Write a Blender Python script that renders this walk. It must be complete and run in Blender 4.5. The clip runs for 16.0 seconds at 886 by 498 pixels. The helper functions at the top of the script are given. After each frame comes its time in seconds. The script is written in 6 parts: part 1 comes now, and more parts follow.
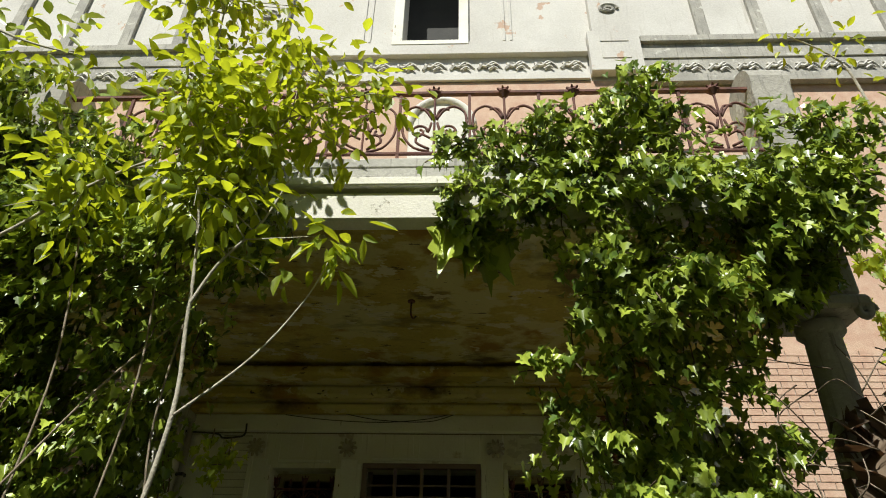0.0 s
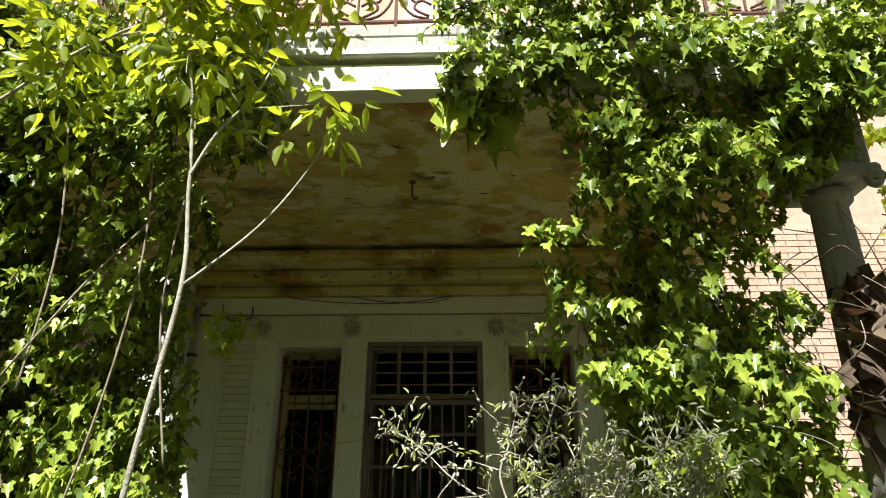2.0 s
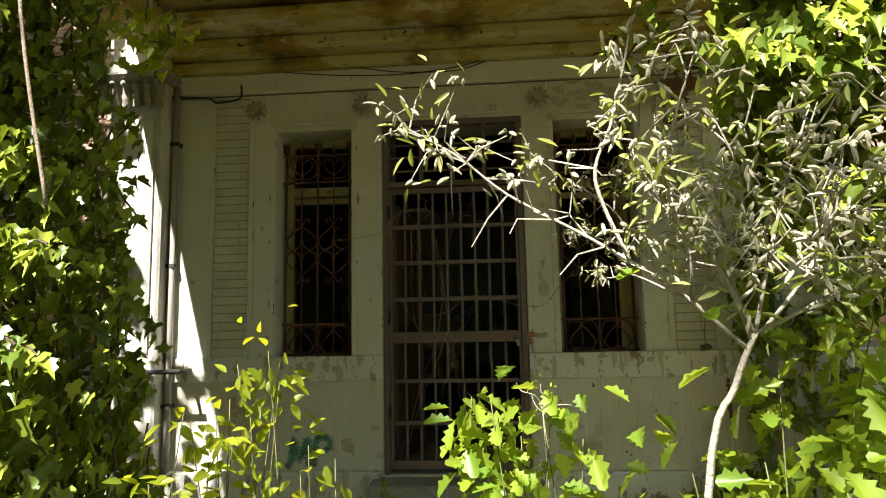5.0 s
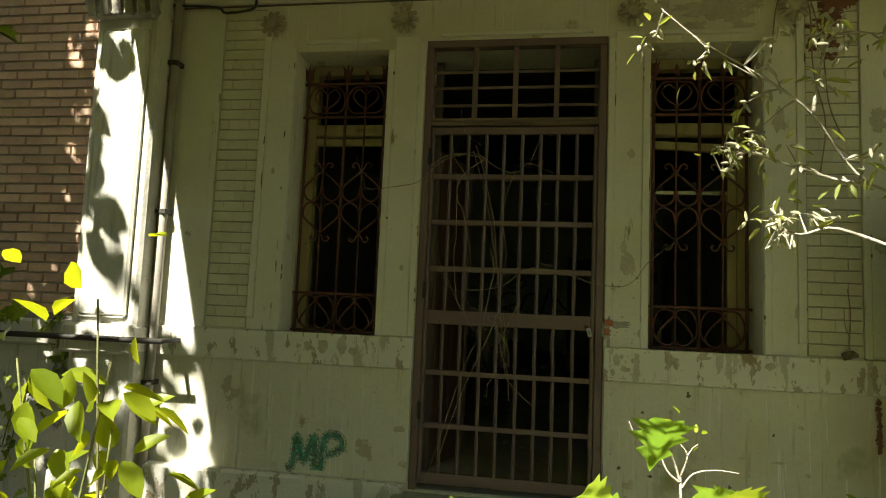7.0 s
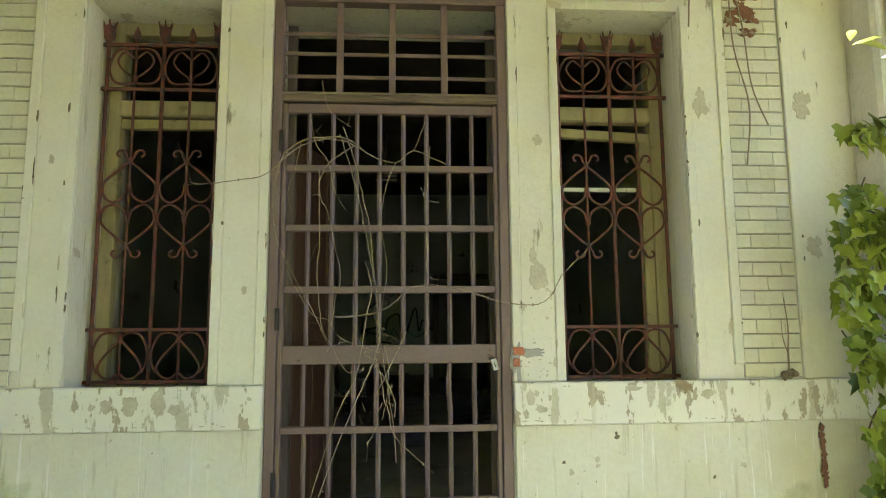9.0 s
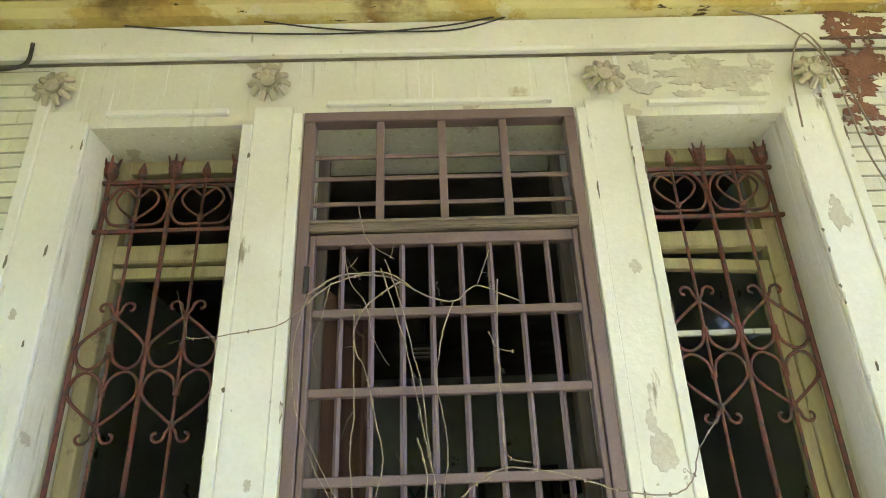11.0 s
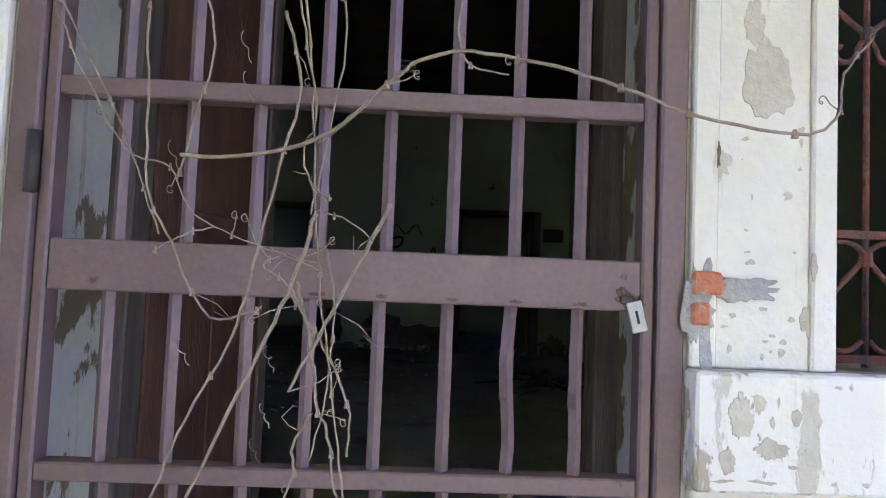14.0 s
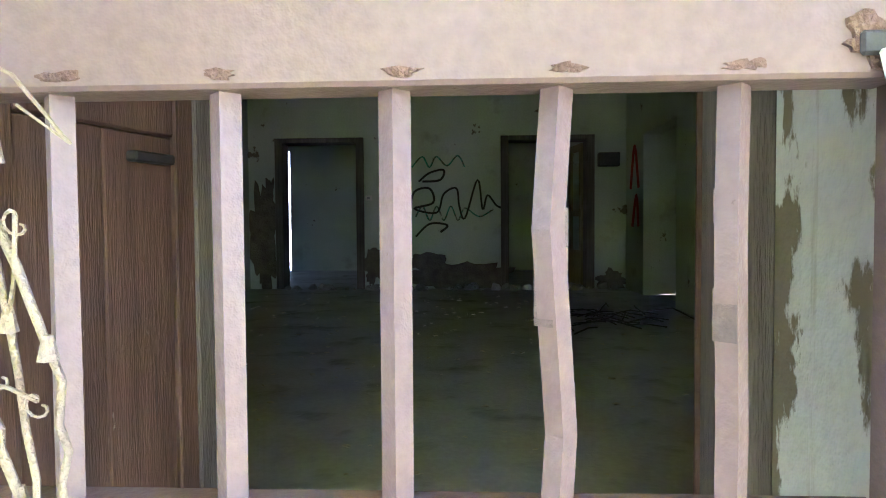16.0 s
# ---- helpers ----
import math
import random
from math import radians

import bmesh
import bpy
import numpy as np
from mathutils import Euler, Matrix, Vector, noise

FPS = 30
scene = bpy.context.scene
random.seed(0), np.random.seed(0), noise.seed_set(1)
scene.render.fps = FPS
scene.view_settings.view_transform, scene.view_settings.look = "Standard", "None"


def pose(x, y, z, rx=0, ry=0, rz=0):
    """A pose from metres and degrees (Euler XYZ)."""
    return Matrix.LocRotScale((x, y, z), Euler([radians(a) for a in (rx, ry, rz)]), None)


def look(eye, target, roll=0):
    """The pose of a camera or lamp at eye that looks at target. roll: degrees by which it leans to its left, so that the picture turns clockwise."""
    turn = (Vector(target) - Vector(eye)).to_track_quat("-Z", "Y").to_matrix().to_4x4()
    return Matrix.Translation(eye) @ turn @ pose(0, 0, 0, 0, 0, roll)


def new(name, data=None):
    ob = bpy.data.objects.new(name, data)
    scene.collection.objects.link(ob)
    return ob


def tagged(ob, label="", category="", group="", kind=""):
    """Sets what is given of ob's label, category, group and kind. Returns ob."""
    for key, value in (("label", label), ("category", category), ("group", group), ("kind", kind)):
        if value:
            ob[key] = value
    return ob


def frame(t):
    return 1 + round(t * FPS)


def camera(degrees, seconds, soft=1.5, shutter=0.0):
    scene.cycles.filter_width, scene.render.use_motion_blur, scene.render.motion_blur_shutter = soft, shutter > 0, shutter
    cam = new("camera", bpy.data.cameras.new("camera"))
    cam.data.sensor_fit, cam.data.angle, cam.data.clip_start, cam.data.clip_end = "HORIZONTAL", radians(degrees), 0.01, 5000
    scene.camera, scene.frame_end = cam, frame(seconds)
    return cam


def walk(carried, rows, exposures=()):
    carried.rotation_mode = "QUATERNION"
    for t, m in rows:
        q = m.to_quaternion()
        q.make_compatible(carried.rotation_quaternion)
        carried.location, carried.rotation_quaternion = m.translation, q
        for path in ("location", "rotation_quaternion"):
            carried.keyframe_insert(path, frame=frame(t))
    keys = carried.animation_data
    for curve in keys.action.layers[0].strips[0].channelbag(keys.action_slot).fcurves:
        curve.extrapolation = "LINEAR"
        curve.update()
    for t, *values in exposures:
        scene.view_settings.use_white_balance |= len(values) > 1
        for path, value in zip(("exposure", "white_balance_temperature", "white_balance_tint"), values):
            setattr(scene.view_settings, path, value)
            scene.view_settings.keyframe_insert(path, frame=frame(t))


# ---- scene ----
cam = camera(69.8, 16.0, soft=1.0)
PATH = [
    (0, (0.457, -6.156, 1.321), (0.375, -4.457, 2.373), 1.2),
    (0.5, (0.453, -6.136, 1.308), (0.374, -4.398, 2.293), 0.8),
    (1, (0.442, -6.118, 1.293), (0.363, -4.342, 2.208), 0.7),
    (1.5, (0.42, -6.103, 1.277), (0.341, -4.291, 2.119), 0.8),
    (2, (0.414, -6.072, 1.258), (0.341, -4.22, 2.01), 0.2),
    (2.5, (0.472, -5.95, 1.235), (0.399, -4.073, 1.92), -0.9),
    (3, (0.505, -5.791, 1.194), (0.351, -3.897, 1.816), 1.0),
    (3.5, (0.477, -5.663, 1.164), (0.27, -3.741, 1.678), 1.7),
    (4, (0.391, -5.425, 1.122), (0.195, -3.48, 1.547), -0.9),
    (4.5, (0.343, -5.184, 1.075), (0.201, -3.211, 1.371), -1.5),
    (7, (0.233, -3.83, 1.068), (-0.095, -1.865, 1.251), 2.4),
    (7.5, (0.096, -3.544, 1.057), (0.039, -1.55, 1.196), 0.5),
    (8, (0.062, -3.286, 1.056), (0.125, -1.288, 1.12), 0.0),
    (8.5, (0.15, -3.08, 1.076), (0.21, -1.083, 1.158), -1.0),
    (9, (0.056, -2.941, 1.117), (0.183, -0.961, 1.37), -0.4),
    (9.5, (0.034, -2.759, 1.19), (0.101, -0.844, 1.761), -3.8),
    (12, (-0.101, -1.772, 1.099), (-0.076, 0.042, 1.94), -1.0),
    (12.5, (-0.047, -1.56, 1.097), (0.001, 0.343, 1.71), -1.6),
    (13, (0.031, -1.353, 1.053), (0.032, 0.597, 1.496), 0.2),
    (13.5, (0.067, -1.213, 1.021), (0.077, 0.773, 1.257), 0.5),
    (14, (0.121, -1.049, 1.002), (0.184, 0.947, 1.107), 2.3),
    (14.5, (0.255, -0.901, 0.972), (0.337, 1.096, 1.047), 1.6),
    (15, (0.304, -0.763, 0.943), (0.233, 1.235, 0.899), 2.3),
    (15.5, (0.24, -0.564, 0.899), (0.167, 1.433, 0.808), 1.1),
    (16, (0.218, -0.401, 0.877), (0.122, 1.595, 0.803), -0.4),
]
EXPOSURES = [(0.0, 0.4, 6300, 6), (1.0, 0.75, 6200, 6), (2.5, 1.4, 6100, 8), (4.5, 1.75, 6400, 15), (7.0, 1.75, 7100, 3), (7.5, 2.55, 6500, 9), (8.0, 3.35, 6100, 11), (9.0, 4.05, 5550, 23), (9.7, 4.25, 5450, 30), (12.0, 4.85, 4850, 42), (13.0, 4.7, 4800, 52), (14.0, 4.42, 4780, 54), (15.0, 4.3, 4900, 52), (15.5, 5.2, 5050, 45), (16.0, 6.38, 4980, 34)]
walk(cam, [(t, look(eye, target, roll)) for t, eye, target, roll in PATH], EXPOSURES)

# ---- world, sun ----
SUN_DIR = Vector((-0.24, -0.72, 1.0)).normalized()      # towards the sun
world = bpy.data.worlds.new("sky_world")
scene.world = world
world.use_nodes = True
wn = world.node_tree.nodes
sky = wn.new("ShaderNodeTexSky")
sky.sky_type = "NISHITA"
sky.sun_disc = False
sky.sun_elevation = math.asin(SUN_DIR.z)
sky.sun_rotation = math.atan2(SUN_DIR.x, SUN_DIR.y)
world.node_tree.links.new(sky.outputs[0], wn["Background"].inputs[0])
wn["Background"].inputs[1].default_value = 0.05
sun_data = bpy.data.lights.new("sun", "SUN")
sun_data.energy, sun_data.angle, sun_data.color = 5.0, radians(0.55), (1.0, 0.95, 0.86)
sun = new("sun", sun_data)
sun.matrix_world = look(SUN_DIR * 30, (0, 0, 0))

# ---- materials ----
def nodes_of(name):
    m = bpy.data.materials.new(name)
    m.use_nodes = True
    return m, m.node_tree.nodes, m.node_tree.links, m.node_tree.nodes["Principled BSDF"]


def noise_node(n, l, scale, detail=4.0, rough=0.55, stretch=None):
    geo = n.new("ShaderNodeNewGeometry")
    tex = n.new("ShaderNodeTexNoise")
    tex.inputs["Scale"].default_value = scale
    tex.inputs["Detail"].default_value = detail
    tex.inputs["Roughness"].default_value = rough
    if stretch:
        mp = n.new("ShaderNodeMapping")
        mp.inputs["Scale"].default_value = stretch
        l.new(geo.outputs["Position"], mp.inputs["Vector"])
        l.new(mp.outputs[0], tex.inputs["Vector"])
    else:
        l.new(geo.outputs["Position"], tex.inputs["Vector"])
    return tex.outputs["Fac"]


def ramp_node(n, l, fac, lo, hi):
    r = n.new("ShaderNodeMapRange")
    r.inputs["From Min"].default_value, r.inputs["From Max"].default_value = lo, hi
    l.new(fac, r.inputs["Value"])
    return r.outputs[0]


def mix_node(n, l, fac, a, b, blend="MIX"):
    m = n.new("ShaderNodeMix")
    m.data_type, m.blend_type = "RGBA", blend
    for sock, v in ((m.inputs[0], fac), (m.inputs[6], a), (m.inputs[7], b)):
        if isinstance(v, (int, float)):
            sock.default_value = v
        elif isinstance(v, tuple):
            sock.default_value = (*v, 1)
        else:
            l.new(v, sock)
    return m.outputs[2]


def surface(name, c1, c2, scale=2.0, rough=0.85, bump=0.3, fine=60.0, metal=0.0, layers=(), vary=0.0, stretch=None):
    """layers: (colour, noise scale, from, to, stretch), laid over one another with soft or hard edges."""
    m, n, l, p = nodes_of(name)
    col = mix_node(n, l, ramp_node(n, l, noise_node(n, l, scale, 6, 0.6, stretch), 0.35, 0.65), c1, c2)
    fn = noise_node(n, l, fine, 3, 0.6, stretch)
    col = mix_node(n, l, 0.35, col, mix_node(n, l, fn, (0.25, 0.25, 0.25), (0.9, 0.9, 0.9)), "OVERLAY")
    height = fn
    for c, sc, lo, hi, st in layers:
        mask = ramp_node(n, l, noise_node(n, l, sc, 8, 0.62, st), lo, hi)
        col = mix_node(n, l, mask, col, c)
        if hi - lo < 0.05:
            s = n.new("ShaderNodeMath")
            s.operation = "MULTIPLY_ADD"
            l.new(mask, s.inputs[0])
            s.inputs[1].default_value = -0.8
            l.new(height, s.inputs[2])
            height = s.outputs[0]
    if vary:
        info = n.new("ShaderNodeObjectInfo")
        hs = n.new("ShaderNodeHueSaturation")
        l.new(ramp_node(n, l, info.outputs["Random"], 0, 1), hs.inputs["Value"])
        mr = hs.inputs["Value"].links[0].from_node
        mr.inputs["To Min"].default_value, mr.inputs["To Max"].default_value = 1 - vary, 1 + vary
        l.new(col, hs.inputs["Color"])
        col = hs.outputs[0]
    l.new(col, p.inputs["Base Color"])
    p.inputs["Roughness"].default_value, p.inputs["Metallic"].default_value = rough, metal
    b = n.new("ShaderNodeBump")
    b.inputs["Strength"].default_value, b.inputs["Distance"].default_value = bump, 0.01
    l.new(height, b.inputs["Height"])
    l.new(b.outputs[0], p.inputs["Normal"])
    return m


def leaf_material(name, dark, light, rough=0.42, through_light=0.35, glow=(0.35, 0.5, 0.03)):
    m, n, l, p = nodes_of(name)
    geo = n.new("ShaderNodeNewGeometry")
    col = mix_node(n, l, geo.outputs["Random Per Island"], dark, light)
    col = mix_node(n, l, 0.3, col, mix_node(n, l, noise_node(n, l, 90, 3), (0.2, 0.2, 0.2), (0.85, 0.85, 0.85)), "OVERLAY")
    l.new(col, p.inputs["Base Color"])
    p.inputs["Roughness"].default_value = rough
    tr = n.new("ShaderNodeBsdfTranslucent")
    l.new(mix_node(n, l, geo.outputs["Random Per Island"], tuple(0.6 * c for c in glow), glow), tr.inputs["Color"])
    mx = n.new("ShaderNodeMixShader")
    mx.inputs[0].default_value = through_light
    l.new(p.outputs[0], mx.inputs[1])
    l.new(tr.outputs[0], mx.inputs[2])
    l.new(mx.outputs[0], n["Material Output"].inputs["Surface"])
    return m


DRIP = (9, 9, 0.7)
M_WALL = surface("wall_plaster", (0.75, 0.74, 0.66), (0.68, 0.66, 0.54), 1.3, 0.9, 0.35, 45, layers=(
    ((0.62, 0.58, 0.42), 0.8, 0.5, 0.72, None), ((0.84, 0.83, 0.78), 5.0, 0.6, 0.64, (10, 10, 0.3)), ((0.38, 0.35, 0.24), 3.0, 0.58, 0.78, DRIP), ((0.36, 0.38, 0.2), 1.7, 0.62, 0.74, None), ((0.42, 0.33, 0.17), 4.5, 0.66, 0.74, None), ((0.52, 0.47, 0.36), 3.2, 0.645, 0.655, None), ((0.25, 0.22, 0.16), 28, 0.72, 0.74, None)))
M_TRIM = surface("trim_plaster", (0.79, 0.78, 0.71), (0.72, 0.71, 0.61), 1.7, 0.85, 0.3, 50, layers=(
    ((0.66, 0.63, 0.5), 0.9, 0.52, 0.75, None), ((0.3, 0.27, 0.19), 14, 0.66, 0.72, (1, 1, 0.25)), ((0.45, 0.42, 0.3), 4.0, 0.66, 0.85, DRIP), ((0.5, 0.45, 0.36), 5, 0.69, 0.7, None), ((0.3, 0.27, 0.2), 35, 0.72, 0.74, None)))
M_SILL = surface("sill_plaster", (0.6, 0.58, 0.48), (0.52, 0.5, 0.41), 2.5, 0.88, 0.4, 50, layers=(((0.82, 0.81, 0.75), 9, 0.41, 0.425, (1, 1, 0.28)), 
    ((0.45, 0.4, 0.31), 15, 0.58, 0.6, (1, 1, 0.45)), ((0.6, 0.57, 0.46), 3.0, 0.6, 0.8, DRIP), ((0.33, 0.26, 0.16), 4.2, 0.66, 0.69, None)))
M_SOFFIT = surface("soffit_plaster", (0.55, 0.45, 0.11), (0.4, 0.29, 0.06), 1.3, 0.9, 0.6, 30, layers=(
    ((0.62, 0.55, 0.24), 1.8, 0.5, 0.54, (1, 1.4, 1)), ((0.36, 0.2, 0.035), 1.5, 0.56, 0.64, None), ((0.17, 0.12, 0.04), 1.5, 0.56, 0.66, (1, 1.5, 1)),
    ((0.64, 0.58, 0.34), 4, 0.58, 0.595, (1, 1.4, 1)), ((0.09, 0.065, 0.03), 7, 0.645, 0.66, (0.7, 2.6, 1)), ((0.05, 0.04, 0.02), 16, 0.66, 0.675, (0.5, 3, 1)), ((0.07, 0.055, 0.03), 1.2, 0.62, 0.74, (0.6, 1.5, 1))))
M_FASCIA = surface("balcony_plaster", (0.72, 0.7, 0.62), (0.55, 0.53, 0.46), 2.2, 0.9, 0.4, 50, layers=(
    ((0.35, 0.34, 0.3), 3.5, 0.58, 0.75, None), ((0.3, 0.28, 0.22), 9, 0.66, 0.69, None)))
M_KERB = surface("stained_cement_kerb", (0.46, 0.45, 0.41), (0.34, 0.33, 0.3), 3.0, 0.92, 0.5, 40, layers=(((0.16, 0.15, 0.13), 3, 0.56, 0.72, DRIP), ((0.62, 0.6, 0.54), 6, 0.62, 0.66, None)))
M_STONE = surface("weathered_stone", (0.42, 0.4, 0.35), (0.28, 0.27, 0.24), 3.0, 0.92, 0.6, 40, layers=(
    ((0.14, 0.14, 0.12), 4, 0.55, 0.75, DRIP), ((0.55, 0.54, 0.48), 7, 0.6, 0.66, None)))
M_PILASTER = surface("pilaster_plaster", (0.72, 0.7, 0.63), (0.55, 0.54, 0.48), 1.5, 0.9, 0.4, 45, layers=(
    ((0.4, 0.38, 0.32), 2.6, 0.56, 0.72, DRIP), ((0.3, 0.28, 0.23), 6, 0.66, 0.69, None)))
M_BRICK_PAINT = surface("painted_brick", (0.72, 0.71, 0.6), (0.64, 0.62, 0.48), 4, 0.85, 0.35, 60, vary=0.06, layers=(
    ((0.5, 0.46, 0.3), 1.5, 0.6, 0.8, None), ((0.33, 0.3, 0.22), 12, 0.7, 0.73, None)))
M_BRICK = surface("pink_brick", (0.52, 0.33, 0.24), (0.62, 0.44, 0.33), 6, 0.9, 0.5, 70, vary=0.18, layers=(
    ((0.42, 0.38, 0.33), 8, 0.66, 0.74, None),))
M_BRICK_BARE = surface("bare_brick", (0.42, 0.14, 0.07), (0.5, 0.22, 0.12), 9, 0.92, 0.7, 60, layers=(((0.45, 0.42, 0.38), 20, 0.6, 0.65, None),))
M_BRICK_DARK = surface("dark_bare_brick", (0.16, 0.075, 0.045), (0.24, 0.115, 0.07), 9, 0.95, 0.8, 60, layers=(((0.36, 0.31, 0.24), 20, 0.6, 0.63, None),))
M_CHIP = surface("chip_dirt_and_joint_shade", (0.13, 0.11, 0.07), (0.2, 0.17, 0.11), 9, 0.95, 0.6, 60)
M_ROSETTE = surface("dirty_rosette_plaster", (0.5, 0.46, 0.34), (0.38, 0.34, 0.25), 12, 0.92, 0.6, 60)
M_MORTAR = surface("mortar", (0.4, 0.38, 0.33), (0.3, 0.28, 0.24), 5, 0.95, 0.6, 60)
M_PATCH = surface("exposed_render", (0.58, 0.55, 0.45), (0.47, 0.44, 0.35), 8, 0.95, 0.6, 60)
M_RENDER_GREY = surface("grey_cement", (0.33, 0.33, 0.33), (0.42, 0.42, 0.41), 9, 0.95, 0.8, 70)
M_UPPER = surface("upper_plaster", (0.6, 0.58, 0.53), (0.5, 0.48, 0.44), 1.0, 0.9, 0.3, 40, layers=(
    ((0.4, 0.37, 0.31), 1.8, 0.6, 0.8, DRIP), ((0.5, 0.36, 0.27), 2.4, 0.63, 0.65, None)))
M_GATE = surface("brown_painted_iron", (0.19, 0.135, 0.13), (0.155, 0.105, 0.1), 3, 0.42, 0.15, 90, layers=(
    ((0.22, 0.16, 0.15), 3, 0.58, 0.8, None), ((0.1, 0.06, 0.045), 18, 0.67, 0.7, None)))
M_TRANSOM = surface("worn_transom_wood", (0.25, 0.2, 0.145), (0.17, 0.13, 0.1), 4, 0.7, 0.4, 60, stretch=(0.6, 6, 6), layers=(((0.09, 0.065, 0.05), 9, 0.6, 0.66, (0.4, 3, 3)), ((0.36, 0.32, 0.25), 14, 0.66, 0.7, None)))
M_WORN = surface("worn_undercoat", (0.23, 0.15, 0.13), (0.16, 0.1, 0.085), 40, 0.7, 0.4, 120)
M_BAND = surface("bare_grey_brown_metal", (0.15, 0.11, 0.105), (0.11, 0.085, 0.08), 40, 0.7, 0.4, 120)
M_RUSTY_BROWN = surface("brown_rust_crust", (0.11, 0.065, 0.05), (0.18, 0.115, 0.09), 60, 0.9, 0.9, 150)
M_RUST = surface("red_rusty_iron", (0.17, 0.052, 0.04), (0.11, 0.05, 0.038), 12, 0.75, 0.5, 120, layers=(
    ((0.07, 0.05, 0.045), 25, 0.52, 0.58, None), ((0.42, 0.4, 0.37), 60, 0.68, 0.7, None)))
M_RAILING = surface("rusty_railing_iron", (0.16, 0.065, 0.045), (0.1, 0.045, 0.04), 10, 0.8, 0.5, 120)
M_FRAME = surface("yellowed_window_wood", (0.42, 0.37, 0.2), (0.34, 0.29, 0.15), 5, 0.7, 0.35, 70, stretch=(4, 4, 0.5), layers=(
    ((0.2, 0.16, 0.09), 9, 0.62, 0.7, None),))
M_WOOD = surface("brown_door_wood", (0.15, 0.08, 0.055), (0.085, 0.046, 0.033), 3, 0.65, 0.5, 45, stretch=(7, 7, 0.4), layers=(
    ((0.2, 0.13, 0.1), 12, 0.64, 0.74, (6, 6, 0.5)), ((0.33, 0.26, 0.21), 14, 0.69, 0.73, (3, 3, 0.9)), ((0.035, 0.022, 0.018), 5, 0.6, 0.72, (8, 8, 0.3)),))
M_WOOD_GREY = surface("weathered_frame_wood", (0.12, 0.1, 0.09), (0.2, 0.17, 0.15), 4, 0.8, 0.6, 50, stretch=(8, 8, 0.4))
M_JAMB = surface("peeling_jamb", (0.7, 0.71, 0.68), (0.6, 0.62, 0.58), 2, 0.85, 0.4, 40, layers=(
    ((0.22, 0.19, 0.12), 6, 0.56, 0.58, (1, 1, 0.5)), ((0.36, 0.33, 0.25), 3, 0.6, 0.75, DRIP)))
M_HALL = surface("hall_plaster", (0.62, 0.68, 0.54), (0.53, 0.59, 0.46), 1.2, 0.9, 0.3, 40, layers=(
    ((0.3, 0.3, 0.22), 1.6, 0.6, 0.8, None), ((0.2, 0.17, 0.13), 2.6, 0.66, 0.68, None)))
# hall ceiling: its dimness is put into a dark plaster colour
M_DIM_CEILING = surface("dimmed_ceiling_plaster", (0.15, 0.135, 0.1), (0.09, 0.08, 0.06), 1.4, 0.95, 0.5, 40, layers=(((0.26, 0.22, 0.14), 2.2, 0.6, 0.7, None),))
M_DAMP = surface("bare_damp_wall", (0.12, 0.1, 0.085), (0.2, 0.17, 0.14), 7, 0.95, 0.9, 40)
M_HALLFLOOR = surface("dusty_cement_floor", (0.56, 0.57, 0.56), (0.42, 0.43, 0.43), 1.3, 0.65, 0.3, 35, layers=(
    ((0.12, 0.12, 0.12), 2.2, 0.55, 0.75, None), ((0.42, 0.42, 0.4), 45, 0.72, 0.74, None)))
M_GROUND = surface("leaf_litter_soil", (0.085, 0.066, 0.04), (0.12, 0.09, 0.055), 5, 0.95, 1.0, 30, layers=(
    ((0.04, 0.06, 0.018), 2, 0.5, 0.65, None),))
M_DARK = surface("unlit_room_and_box_dark", (0.06, 0.06, 0.055), (0.04, 0.04, 0.04), 2, 0.9, 0.2, 40)
M_CABLE = surface("black_cable", (0.03, 0.03, 0.03), (0.05, 0.045, 0.04), 20, 0.6, 0.2, 90)
M_PIPE = surface("grey_drainpipe", (0.42, 0.4, 0.36), (0.33, 0.3, 0.26), 4, 0.6, 0.3, 60)
M_VINE = surface("dry_vine_bark", (0.34, 0.28, 0.21), (0.24, 0.19, 0.14), 30, 0.9, 0.6, 150)
M_BARK = surface("pale_sapling_bark", (0.46, 0.43, 0.35), (0.32, 0.29, 0.23), 15, 0.85, 0.6, 90)
M_STEM = surface("dark_ivy_stem", (0.1, 0.075, 0.05), (0.16, 0.12, 0.08), 15, 0.9, 0.6, 90)
M_SHOOT = surface("green_shoot_bark", (0.13, 0.16, 0.05), (0.18, 0.15, 0.07), 15, 0.8, 0.4, 90)
M_METAL = surface("bright_lock_plate", (0.46, 0.47, 0.46), (0.36, 0.37, 0.36), 15, 0.35, 0.1, 90, metal=0.3)
M_BLACK = surface("black_spray", (0.015, 0.015, 0.018), (0.02, 0.02, 0.02), 5, 0.6, 0.1, 50)
M_GREEN = surface("green_spray", (0.06, 0.34, 0.24), (0.2, 0.46, 0.36), 9, 0.8, 0.1, 50)
gn_, gl_ = M_GREEN.node_tree.nodes, M_GREEN.node_tree.links
clear = gn_.new("ShaderNodeBsdfTransparent")
thin = gn_.new("ShaderNodeMixShader")
gl_.new(ramp_node(gn_, gl_, noise_node(gn_, gl_, 14, 5), 0.32, 0.72), thin.inputs[0])
gl_.new(gn_["Principled BSDF"].outputs[0], thin.inputs[1])
gl_.new(clear.outputs[0], thin.inputs[2])
gl_.new(thin.outputs[0], gn_["Material Output"].inputs["Surface"])
M_MIST = surface("green_overspray", (0.12, 0.4, 0.3), (0.22, 0.48, 0.38), 9, 0.8, 0.1, 50)
mn_, ml_ = M_MIST.node_tree.nodes, M_MIST.node_tree.links
clear = mn_.new("ShaderNodeBsdfTransparent")
thin = mn_.new("ShaderNodeMixShader")
